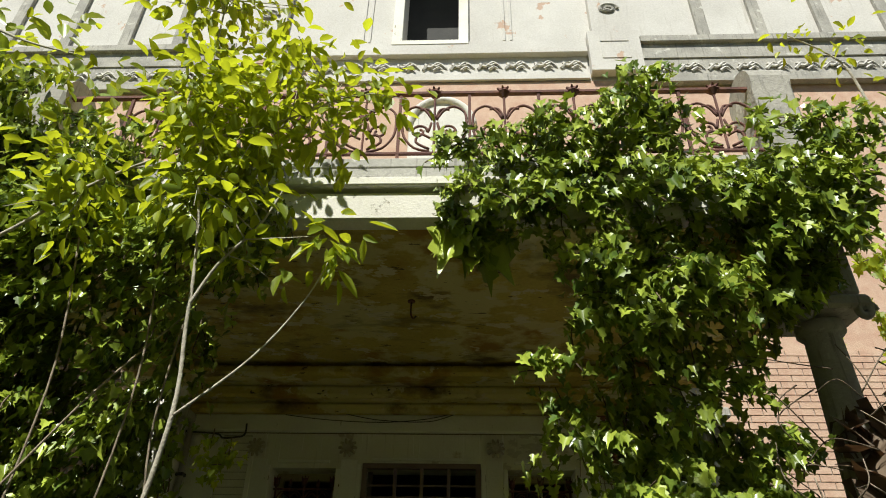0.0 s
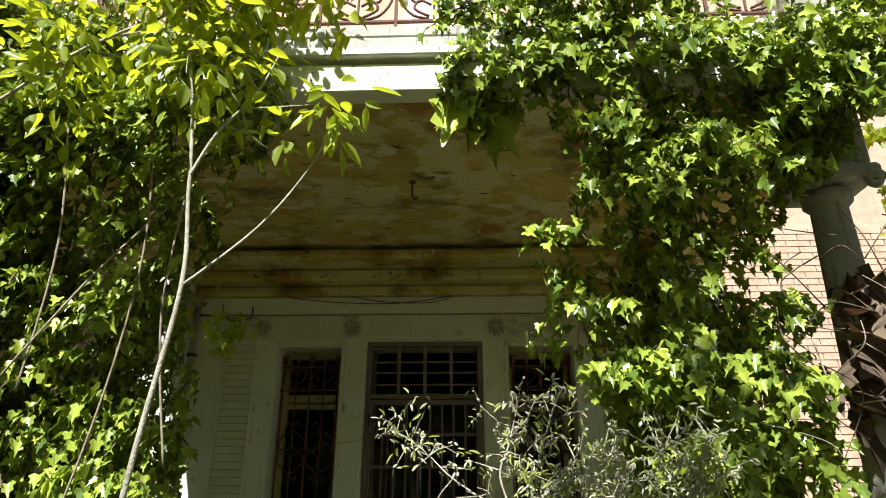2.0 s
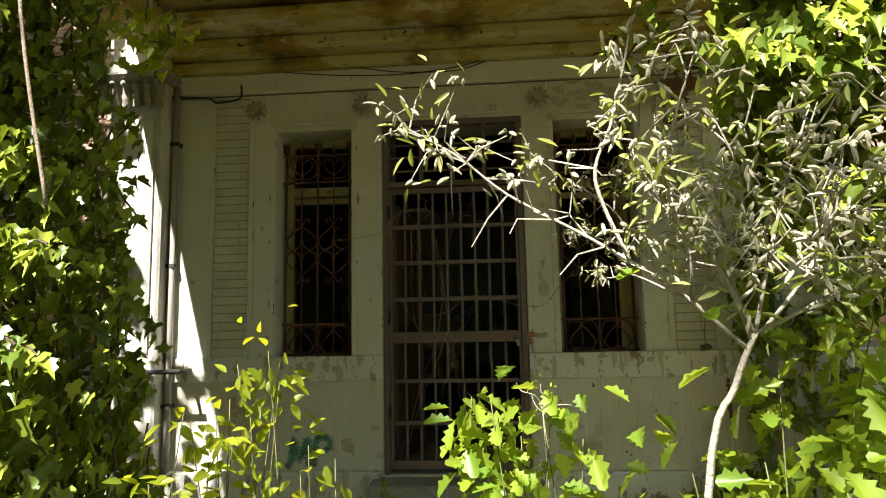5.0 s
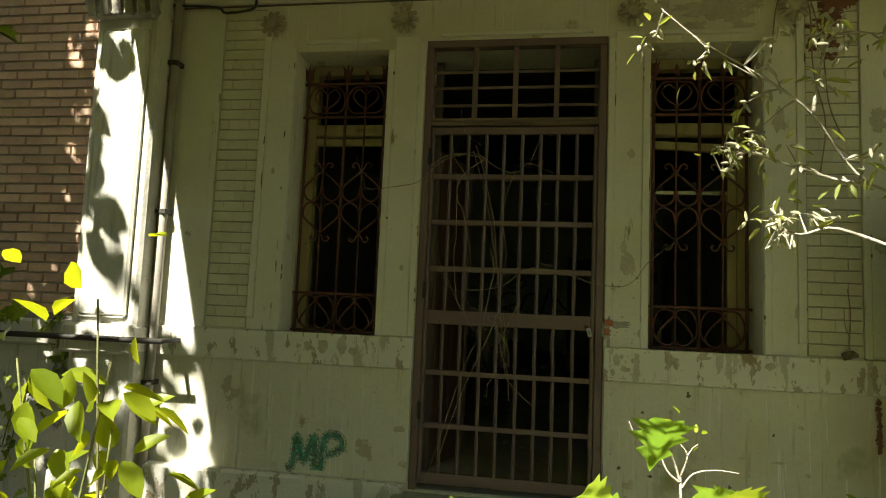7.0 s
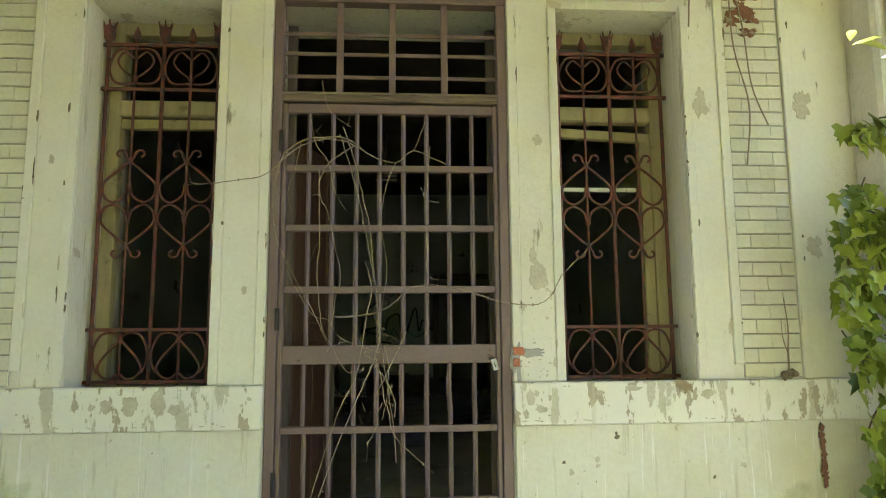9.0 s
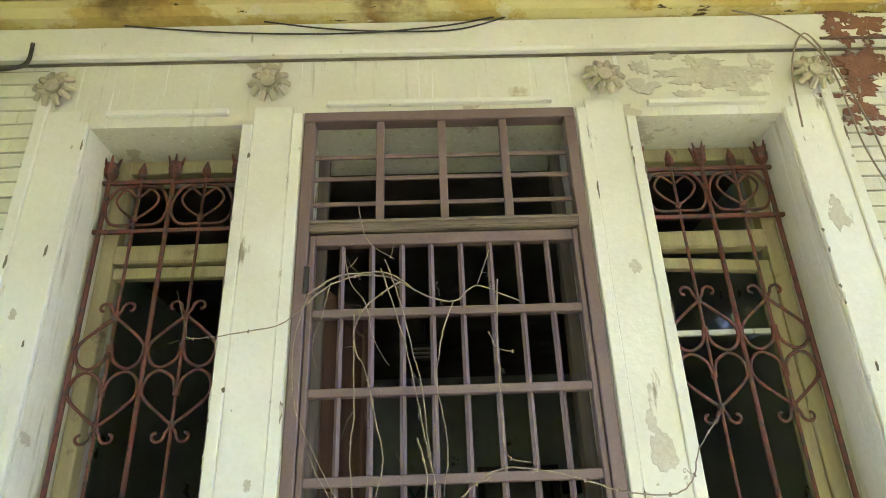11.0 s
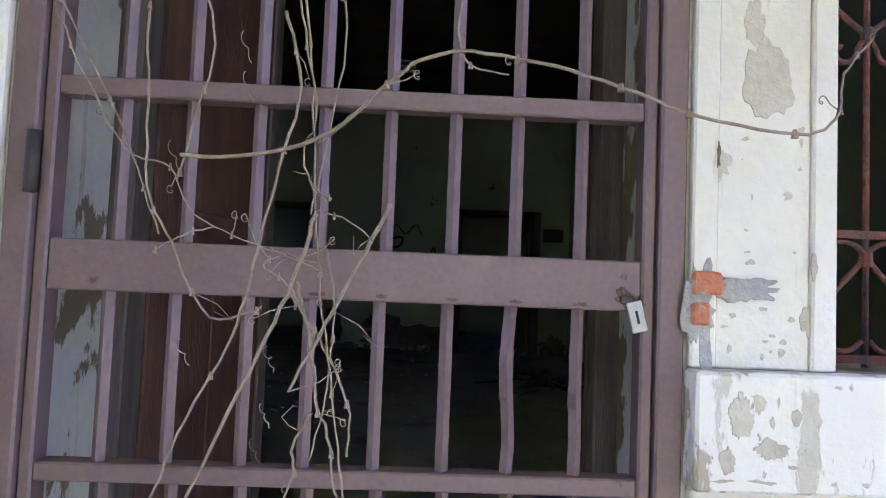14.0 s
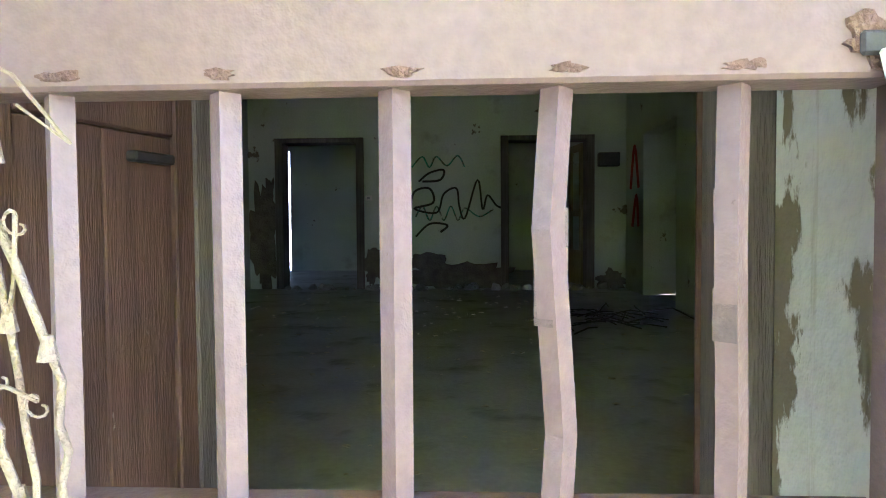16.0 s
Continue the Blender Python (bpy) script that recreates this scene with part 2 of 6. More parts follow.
ml_.new(ramp_node(mn_, ml_, noise_node(mn_, ml_, 60, 5), 0.1, 0.6), thin.inputs[0])
ml_.new(mn_["Principled BSDF"].outputs[0], thin.inputs[1])
ml_.new(clear.outputs[0], thin.inputs[2])
ml_.new(thin.outputs[0], mn_["Material Output"].inputs["Surface"])
M_RED = surface("red_spray", (0.4, 0.03, 0.02), (0.34, 0.04, 0.03), 5, 0.6, 0.1, 50)
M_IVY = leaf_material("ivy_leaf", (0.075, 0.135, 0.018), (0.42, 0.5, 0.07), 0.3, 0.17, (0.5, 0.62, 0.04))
M_FRESH = leaf_material("fresh_leaf", (0.14, 0.21, 0.016), (0.34, 0.4, 0.03), 0.42, 0.5, (0.72, 0.78, 0.03))
M_WILLOW = leaf_material("willow_leaf", (0.2, 0.25, 0.06), (0.42, 0.45, 0.16), 0.6, 0.4, (0.55, 0.62, 0.1))
M_OAK = leaf_material("oak_leaf", (0.13, 0.24, 0.025), (0.28, 0.38, 0.04), 0.38, 0.45, (0.6, 0.74, 0.05))
M_CATKIN = leaf_material("catkin_fluff", (0.42, 0.41, 0.26), (0.62, 0.6, 0.45), 0.9, 0.25, (0.5, 0.48, 0.25))
M_DEADLEAF = leaf_material("dead_leaf", (0.07, 0.05, 0.035), (0.18, 0.13, 0.085), 0.8, 0.15, (0.25, 0.12, 0.05))
mg, gn, gl, gp = nodes_of("window_glass")
gp.inputs["Roughness"].default_value, gp.inputs["IOR"].default_value = 0.05, 1.45
gp.inputs["Transmission Weight"].default_value = 1.0
M_GLASS = mg

# ---- building helpers ----
def mesh_of(bm, material, name="mesh", smooth=False):
    me = bpy.data.meshes.new(name)
    bm.normal_update()
    bm.to_mesh(me)
    bm.free()
    me.materials.append(material)
    if smooth:
        me.polygons.foreach_set("use_smooth", [True] * len(me.polygons))
    return me


def thing(name, place, label, category, group="", kind=""):
    ob = new(name)
    ob.location = place
    ob.empty_display_size = 0.1
    return tagged(ob, label, category, group, kind)


def origin_of(ob):
    m = Matrix.Translation(ob.location)
    return origin_of(ob.parent) @ ob.matrix_parent_inverse @ m if ob.parent else m


def part(name, bm, material, parent, label="", smooth=False, kind=""):
    """A mesh built in world coordinates, hung under a thing or a part."""
    ob = new(name, bm if isinstance(bm, bpy.types.Mesh) else mesh_of(bm, material, name, smooth))
    ob.parent = parent
    ob.matrix_parent_inverse = origin_of(parent).inverted()
    return tagged(ob, label, "", "", kind)


def solid(name, bm, material, label, category, kind="structure", smooth=False, group=""):
    return tagged(new(name, mesh_of(bm, material, name, smooth)), label, category, group, kind)


def box(bm, x0, x1, y0, y1, z0, z1, bevel=0.0, seg=1):
    r = bmesh.ops.create_cube(bm, size=1.0, matrix=Matrix.Translation(((x0 + x1) / 2, (y0 + y1) / 2, (z0 + z1) / 2)) @ Matrix.Diagonal((abs(x1 - x0), abs(y1 - y0), abs(z1 - z0), 1)))
    if bevel:
        edges = list({e for v in r["verts"] for e in v.link_edges})
        bmesh.ops.bevel(bm, geom=edges, offset=bevel, segments=seg, affect="EDGES", profile=0.5)
    return bm


def boxes(*rows, bevel=0.0):
    bm = bmesh.new()
    for r in rows:
        box(bm, *r, bevel=bevel)
    return bm


def tube(bm, pts, r, sides=6, r_end=None, cap=True):
    pts = [Vector(p) for p in pts]
    rings = []
    side = None
    for i, p in enumerate(pts):
        d = (pts[min(i + 1, len(pts) - 1)] - pts[max(i - 1, 0)])
        d = d.normalized() if d.length > 1e-9 else Vector((0, 0, 1))
        if side is None:
            side = d.orthogonal().normalized()
        else:
            side = side - d * side.dot(d)
            side = side.normalized() if side.length > 1e-6 else d.orthogonal().normalized()
        up = d.cross(side)
        f = i / max(1, len(pts) - 1)
        rad = r if r_end is None else r + (r_end - r) * f
        rings.append([bm.verts.new(p + (side * math.cos(a) + up * math.sin(a)) * rad) for a in (2 * math.pi * k / sides for k in range(sides))])
    for a, b in zip(rings, rings[1:]):
        for k in range(sides):
            bm.faces.new((a[k], a[(k + 1) % sides], b[(k + 1) % sides], b[k]))
    if cap:
        bm.faces.new(rings[0][::-1])
        bm.faces.new(rings[-1])
    return bm


def tubes(paths, r, sides=6, r_end=None):
    bm = bmesh.new()
    for p in paths:
        tube(bm, p, r, sides, r_end)
    return bm


def lathe(bm, profile, cx, cy, n=24):
    rings = [[bm.verts.new((cx + r * math.cos(2 * math.pi * k / n), cy + r * math.sin(2 * math.pi * k / n), z)) for k in range(n)] for r, z in profile]
    for a, b in zip(rings, rings[1:]):
        for k in range(n):
            bm.faces.new((a[k], a[(k + 1) % n], b[(k + 1) % n], b[k]))
    bm.faces.new(rings[0][::-1])
    bm.faces.new(rings[-1])
    return bm


def smooth_path(pts, n=6):
    """A smooth line through the points."""
    pts = [Vector(p) for p in pts]
    out = []
    for i in range(len(pts) - 1):
        p0, p1, p2, p3 = pts[max(i - 1, 0)], pts[i], pts[i + 1], pts[min(i + 2, len(pts) - 1)]
        for k in range(n):
            t = k / n
            out.append(0.5 * ((2 * p1) + (p2 - p0) * t + (2 * p0 - 5 * p1 + 4 * p2 - p3) * t * t + (3 * p1 - p0 - 3 * p2 + p3) * t ** 3))
    return out + [pts[-1]]


IVY = [(0, 0), (0.3, -0.12), (0.5, 0.12), (0.3, 0.3), (0.33, 0.55), (0.12, 0.6), (0, 1)]
OVAL = [(0, 0), (0.17, 0.16), (0.27, 0.42), (0.2, 0.72), (0, 1)]
LONG = [(0, 0), (0.1, 0.2), (0.15, 0.45), (0.09, 0.8), (0, 1)]
OAK = [(0, 0), (0.07, 0.15), (0.2, 0.22), (0.12, 0.33), (0.32, 0.45), (0.2, 0.55), (0.36, 0.72), (0.2, 0.8), (0.16, 0.95), (0, 1)]


def leaf_mesh(name, material, half, place, tip, normal, size, fold=0.18):
    """Many leaves in one mesh: two halves folded along the midrib, a little curled."""
    place, tip, normal, size = (np.asarray(a, float) for a in (place, tip, normal, size))
    tip /= np.linalg.norm(tip, axis=1, keepdims=True) + 1e-9
    side = np.cross(tip, normal)
    side /= np.linalg.norm(side, axis=1, keepdims=True) + 1e-9
    up = np.cross(side, tip)
    k = len(half)
    mid = [(0.0, v) for _, v in half[1:-1]]
    loc = [(u, v, abs(u) * fold * 2 - 0.25 * v * v) for u, v in half] + [(-u, v, abs(u) * fold * 2 - 0.25 * v * v) for u, v in half[1:-1]]
    loc = np.array(loc)
    nv = len(loc)
    v = place[:, None, :] + size[:, None, None] * (loc[None, :, 0:1] * side[:, None, :] + loc[None, :, 1:2] * tip[:, None, :] + loc[None, :, 2:3] * up[:, None, :])
    right = list(range(k))
    left = [0] + list(range(k, nv)) + [k - 1]
    count = len(place)
    me = bpy.data.meshes.new(name)
    me.vertices.add(count * nv)
    me.vertices.foreach_set("co", v.reshape(-1))
    base = (np.arange(count) * nv)[:, None]
    faces = np.stack([base + np.array(right)[None, :], base + np.array(left[::-1])[None, :]], 1).reshape(-1)
    me.loops.add(len(faces))
    me.loops.foreach_set("vertex_index", faces.astype(np.int32))
    me.polygons.add(count * 2)
    me.polygons.foreach_set("loop_start", np.arange(count * 2, dtype=np.int32) * k)
    me.polygons.foreach_set("loop_total", np.full(count * 2, k, dtype=np.int32))
    me.update()
    me.validate()
    me.materials.append(material)
    return me


def inside(poly, x, z):
    odd = False
    for (x0, z0), (x1, z1) in zip(poly, poly[1:] + poly[:1]):
        if (z0 > z) != (z1 > z) and x < (x1 - x0) * (z - z0) / (z1 - z0) + x0:
            odd = not odd
    return odd


def unit(rng, n):
    v = rng.normal(size=(n, 3))
    return v / np.linalg.norm(v, axis=1, keepdims=True)


def ivy_shoots(rng, poly, y_mid, y_deep, shoots, length, step, bulge=0.25, lean=0.0):
    """Clumps of drooping shoots before a deeper, darker layer, inside an outline in x and z; lean: how far the top stands out."""
    xs, zs = [p[0] for p in poly], [p[1] for p in poly]
    places, stems = [], []

    def spot():
        while True:
            x, z = rng.uniform(min(xs), max(xs)), rng.uniform(min(zs), max(zs))
            if inside(poly, x, z):
                return x, z

    def shoot(p, d, n):
        line = [p.copy()]
        for _ in range(n):
            d = d * 0.85 + np.array((rng.normal() * 0.12, rng.normal() * 0.08, -0.13))
            d /= np.linalg.norm(d)
            p = p + d * step
            if not inside(poly, p[0], p[2]) and rng.random() < 0.5:
                break
            line.append(p.copy())
            places.append(p + unit(rng, 1)[0] * 0.025)
        stems.append(line)

    for _ in range(int(shoots * 0.45)):
        x, z = spot()
        out_ = lean * min(1.0, max(0.0, (z - 2.3) / 0.8))
        shoot(np.array((x, y_mid + out_ + y_deep * (0.35 + 0.5 * rng.random()) * (0.45 if out_ < -0.3 else 1.0), z)), np.array((rng.normal() * 0.5, rng.normal() * 0.2, -0.7)), int(length * rng.uniform(0.5, 1.1) / step))
    per = 7
    for _ in range(int(shoots * 0.55 / per)):
        x, z = spot()
        y = y_mid + lean * min(1.0, max(0.0, (z - 2.3) / 0.8)) + y_deep * rng.uniform(-0.1, 0.2) - bulge * 0.3 * rng.random()
        for _ in range(per):
            a = rng.uniform(math.pi, 2 * math.pi)
            d = np.array((math.cos(a) * 0.8, math.sin(a) * 0.6, rng.uniform(-0.1, 0.5)))
            shoot(np.array((x, y, z)) + rng.normal(size=3) * (0.05, 0.03, 0.03), d, int(length * rng.uniform(0.35, 0.8) / step))
    return np.array(places), stems


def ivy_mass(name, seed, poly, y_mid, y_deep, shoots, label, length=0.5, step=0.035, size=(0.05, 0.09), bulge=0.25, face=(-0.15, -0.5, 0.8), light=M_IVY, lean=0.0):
    rng = np.random.default_rng(seed)
    places, stems = ivy_shoots(rng, poly, y_mid, y_deep, shoots, length, step, bulge, lean)
    n = len(places)
    normal = np.array(face)[None, :] + 0.4 * rng.normal(size=(n, 3))
    tip = np.array((0, -0.45, -0.75))[None, :] + 0.42 * rng.normal(size=(n, 3))
    t = thing(name, (float(places[:, 0].mean()), y_mid, float(places[:, 2].min())), label, "ivy", kind="stuff")
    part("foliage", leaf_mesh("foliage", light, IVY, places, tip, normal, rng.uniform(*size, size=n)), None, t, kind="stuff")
    part("stem_tangle", tubes([s for s in stems[::3] if len(s) > 3], 0.004, 4), M_STEM, t, "dark woody ivy stems", kind="stuff")
    return t


def foliage_at(rng, centres, per, spread, half, material, size, name, droop=0.5, flat=1.0):
    centres = np.asarray(centres, float)
    p = np.repeat(centres, per, 0)
    off = rng.normal(size=p.shape) * spread
    off[:, 2] *= flat
    out = off / (np.linalg.norm(off, axis=1, keepdims=True) + 1e-9)
    tip = out * 0.8 + 0.4 * rng.normal(size=p.shape) + np.array((0, 0, -droop))
    normal = np.array((-0.1, -0.3, 0.9)) + 0.4 * rng.normal(size=p.shape)
    return leaf_mesh(name, material, half, p + off, tip, normal, rng.uniform(*size, size=len(p)))

# ---- ground ----
ZG = -0.45
bm = bmesh.new()
bmesh.ops.create_grid(bm, x_segments=120, y_segments=120, size=14, matrix=Matrix.Translation((0, -8, ZG)))
for v in bm.verts:
    if v.co.y < -0.1:
        v.co.z += 0.05 * noise.noise(v.co * 0.8) + 0.02 * noise.noise(v.co * 3) - 0.02
    d = max(abs(v.co.x), abs(v.co.y + 8))
    if d > 13.9:
        v.co.x *= 30
        v.co.y = -8 + (v.co.y + 8) * 30
        v.co.z = ZG - 0.1
solid("ground", bm, M_GROUND, "dark soil with leaf litter and moss", "ground", smooth=True)

# ---- front wall of the porch, three openings through it ----
T = 0.5
wall = solid("wall_north", boxes(
    (-2.30, -1.43, 0, T, ZG, 3.6), (-1.43, -0.81, 0, T, ZG, 0.845), (-1.43, -0.81, 0, T, 2.70, 3.6), (-0.81, -0.56, 0, T, ZG, 3.6),
    (-0.56, 0.56, 0, T, 2.75, 3.6), (-0.56, 0.56, 0, T, ZG, -0.02), (0.56, 0.81, 0, T, ZG, 3.6), (0.81, 1.43, 0, T, ZG, 0.845),
    (0.81, 1.43, 0, T, 2.70, 3.6), (1.43, 2.30, 0, T, ZG, 3.6)), M_WALL,
    "stained off-white plaster porch wall with peeling paint", "wall")


def trim(name, label, *rows, material=M_TRIM, bevel=0.0035):
    return solid(name, boxes(*rows, bevel=bevel), material, label, "trim")


for s, side in ((-1, "west"), (1, "east")):
    a = lambda u, v: (min(s * u, s * v), max(s * u, s * v))
    trim("trim_door_pillar_" + side, "flaking cream moulded strip beside the gate", (*a(0.563, 0.605), -0.022, -0.002, 0.88, 2.74), (*a(0.765, 0.807), -0.022, -0.002, 0.88, 2.69), (*a(0.605, 0.765), -0.014, -0.002, 0.88, 2.78))
    trim("trim_window_jamb_" + side, "cream moulded strip along the window opening", (*a(1.433, 1.475), -0.022, -0.002, 0.88, 2.72), (*a(1.475, 1.61), -0.014, -0.002, 0.88, 2.78), (*a(1.61, 1.655), -0.024, -0.002, 0.95, 2.98))
    trim("trim_panel_edge_" + side, "cream plaster edge of the brick panel", (*a(1.945, 1.985), -0.024, -0.002, 0.88, 3.0), (*a(1.985, 2.28), -0.012, -0.002, 0.88, 3.0))
    trim("sill_band_" + side, "white sill band with flaking paint", (*a(0.56, 1.70), -0.055, -0.002, 0.69, 0.878), material=M_SILL, bevel=0.005)
    trim("sill_band_end_" + side, "white sill band below the brick panel", (*a(1.70, 2.29), -0.03, -0.002, 0.69, 0.878), material=M_SILL, bevel=0.005)
    trim("apron_" + side, "stained plaster apron under the window sill", (*a(0.565, 1.72), -0.03, -0.002, 0.02, 0.688), material=M_WALL, bevel=0.004)
    trim("baseboard_" + side, "low peeling plaster plinth at the foot of the wall", (*a(0.58, 2.28), -0.085, -0.002, ZG - 0.05, 0.018), material=M_SILL, bevel=0.015)
    trim("lintel_strip_" + side, "thin raised plaster strip over the window", (*a(0.87, 1.37), -0.028, -0.002, 2.745, 2.77))
trim("lintel_strip_door", "thin raised plaster strip over the gate", (-0.47, 0.47, -0.028, -0.002, 2.772, 2.795))
trim("cornice", "stained cream plaster cornice with a dark joint", (-2.30, 2.30, -0.05, -0.002, 3.03, 3.2), bevel=0.012)
# solid dark strip that paints the joint's shadow line under the cornice
trim("cornice_joint_shade", "dark strip drawn for the shadow line of the cornice joint", (-2.30, 2.30, -0.012, -0.002, 3.021, 3.028), material=M_CHIP, bevel=0.0)
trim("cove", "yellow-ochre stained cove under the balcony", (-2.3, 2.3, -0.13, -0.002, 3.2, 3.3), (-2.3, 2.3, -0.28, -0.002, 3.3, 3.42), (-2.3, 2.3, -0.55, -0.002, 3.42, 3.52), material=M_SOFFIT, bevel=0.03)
solid("door_step", boxes((-0.64, 0.64, -0.30, 0.0, ZG - 0.05, -0.03), bevel=0.015), M_STONE, "worn grey stone threshold step before the gate", "step")

# ---- pilasters and outer brick walls ----
for s, side in ((-1, "west"), (1, "east")):
    a = lambda u, v: (min(s * u, s * v), max(s * u, s * v))
    solid("pilaster_" + side, boxes((*a(2.30, 2.76), -0.20, T, ZG, 3.6), (*a(2.36, 2.70), -0.225, -0.20, 0.92, 2.8), (*a(2.29, 2.80), -0.25, -0.005, ZG, -0.02), (*a(2.29, 2.80), -0.24, -0.005, 0.69, 0.878), bevel=0.02), M_PILASTER,
          "grey-white plaster pilaster with moss and dark stains", "pilaster")
    cap = thing("capital_" + side, (s * 2.53, -0.2, 2.82), "weathered carved leaf capital under the balcony", "capital", kind="structure")
    part("abacus", boxes((*a(2.24, 2.84), -0.36, -0.002, 3.1, 3.2), bevel=0.02), M_STONE, cap)
    part("bell", boxes((*a(2.28, 2.78), -0.26, -0.201, 2.86, 3.1), bevel=0.03), M_STONE, cap)
    for i in range(6):
        x = s * (2.30 + 0.09 * i)
        part("acanthus_leaf", tubes([smooth_path([(x, -0.26, 2.87), (x, -0.29, 2.95), (x, -0.30, 3.02), (x, -0.34, 3.06), (x, -0.35, 3.03)], 4)], 0.03, 6, 0.012), M_STONE, cap, smooth=True)
    solid("wall_outer_" + side, boxes((*a(2.76, 9.0), 0.02, T, ZG, 3.9)), M_MORTAR, "grey mortar of the pink brick house wall", "wall")
    solid("plinth_outer_" + side, boxes((*a(2.80, 9.0), -0.10, 0.018, ZG, 0.72), (*a(2.80, 9.0), -0.14, 0.018, 0.72, 0.88), bevel=0.012), M_PILASTER, "white plaster plinth under the brick wall", "plinth")
pipe = thing("drainpipe", (-2.27, -0.36, ZG), "grey metal drainpipe on the sunlit pilaster", "pipe")
part("pipe", tubes([[(-2.265, -0.06, ZG), (-2.265, -0.06, 3.1)]], 0.03, 10), M_PIPE, pipe, smooth=True)
for z in (0.5, 1.6, 2.6):
    part("clamp", boxes((-2.30, -2.23, -0.095, -0.011, z, z + 0.03)), M_CABLE, pipe)
rail = thing("handrail", (-2.9, -0.4, 0.7), "rusty iron bar along the wall at sill height", "rail")
part("bar", tubes([[(-4.6, -0.28, 0.79), (-2.06, -0.27, 0.79)]], 0.018, 8), M_CABLE, rail, smooth=True)
for x in (-4.2, -2.1):
    part("bracket", boxes((x - 0.012, x + 0.012, -0.28, -0.02, 0.775, 0.80)), M_CABLE, rail)

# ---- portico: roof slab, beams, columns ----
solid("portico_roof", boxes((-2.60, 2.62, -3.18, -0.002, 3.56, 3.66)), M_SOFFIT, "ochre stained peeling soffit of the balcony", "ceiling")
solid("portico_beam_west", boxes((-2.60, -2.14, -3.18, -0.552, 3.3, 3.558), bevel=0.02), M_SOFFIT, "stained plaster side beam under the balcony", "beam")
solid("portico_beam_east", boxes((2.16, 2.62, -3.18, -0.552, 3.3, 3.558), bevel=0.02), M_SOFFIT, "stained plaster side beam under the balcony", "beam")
solid("balcony_fascia", boxes((-2.62, 2.64, -3.30, -3.182, 3.286, 3.465), (-2.60, 2.62, -3.27, -3.182, 3.466, 3.49), (-2.66, 2.68, -3.34, -3.182, 3.491, 3.55), bevel=0.008), M_FASCIA,
      "white balcony edge with a dark groove", "balcony")
solid("balcony_kerb", boxes((-2.58, 2.60, -3.28, -2.95, 3.661, 3.735), (-2.58, 2.60, -3.28, -3.182, 3.551, 3.66), bevel=0.008), M_KERB, "stained grey cement kerb under the balcony railing", "balcony")
for s, x in ((-1, -2.24), (1, 2.31)):
    col = thing("column", (x, -3.0, ZG), "grey stone porch column half hidden by ivy", "column", "porch columns", "structure")
    bm = bmesh.new()
    lathe(bm, [(0.2, ZG), (0.2, 0.0), (0.13, 0.05), (0.12, 1.2), (0.09, 2.7), (0.12, 2.73), (0.12, 2.78)], x, -3.0)
    part("shaft", bm, M_STONE, col, smooth=True)
    part("capital", boxes((x - 0.2, x + 0.2, -3.2, -2.8, 2.8, 2.88), (x - 0.17, x + 0.17, -3.18, -2.82, 2.88, 3.299), bevel=0.02), M_STONE, col)
    for q in (-1, 1):
        spiral = [(x + q * (0.16 + 0.05 * math.cos(k * 0.5) * (1 - k / 22)), -3.17, 2.79 + 0.05 * math.sin(k * 0.5) * (1 - k / 22)) for k in range(20)]
        part("volute", tubes([spiral], 0.022, 6), M_STONE, col, smooth=True)
    pier = thing("balcony_pier", (x, -3.15, 3.735), "rounded grey stone scroll pier ending the railing", "pier", "balcony piers", "structure")
    bm = boxes((x - 0.12, x + 0.12, -3.32, -2.97, 3.736, 4.31), bevel=0.02)
    tube(bm, [(x - 0.119, -3.145, 4.31), (x + 0.119, -3.145, 4.31)], 0.17, 20)
    part("body", bm, M_STONE, pier)

# ---- upper storey ----
solid("wall_upper", boxes((-9.0, -0.49, 0.03, T, 3.9, 13.074), (0.32, 9.0, 0.03, T, 3.9, 13.074), (-0.49, 0.32, 0.03, T, 3.9, 8.646), (-0.49, 0.32, 0.03, T, 10.97, 13.074)), M_UPPER, "pale weathered plaster upper wall", "wall")
solid("wall_upper_brickband", boxes((-9.0, 9.0, 0.012, 0.028, 3.9, 7.804)), M_BRICK, "faded pink brick band behind the balcony", "wall")
trim("upper_frieze", "grey moulded frieze band under the upper window", (-2.1, 2.1, -0.03, 0.01, 7.815, 7.937), (-2.1, 2.1, 0.0, 0.01, 7.937, 8.269), (-2.1, 2.1, -0.09, 0.01, 8.269, 8.38), (-2.1, 2.1, -0.05, 0.01, 8.38, 8.557), material=M_UPPER)
fr = thing("frieze_carving", (0, 0, 7.959), "carved leaf scrolls along the frieze", "carving", kind="structure")
lf = mesh_of(tubes([smooth_path([(-0.17, 0, 0.02), (-0.08, -0.02, 0.1), (0.0, -0.02, 0.06), (0.08, -0.02, 0.1), (0.16, 0, 0.03)], 4), smooth_path([(-0.14, 0, 0.12), (-0.06, -0.02, 0.05), (0.03, -0.02, 0.13), (0.12, 0, 0.1)], 4), smooth_path([(-0.02, 0, 0.0), (0.05, -0.02, 0.04), (0.1, -0.02, 0.0)], 3)], 0.025, 5, 0.012), M_UPPER, "leaf_scroll")
for q in (-1, 0, 1):
    for k in range(11 if q == 0 else 9):
        ob = part("leaf_scroll", lf, None, fr)
        ob.matrix_parent_inverse = Matrix()
        ob.location = ((k - 5) * 0.38, -0.008, 0.06) if q == 0 else (q * (3.1 + 0.38 * k), -0.045, -0.06)
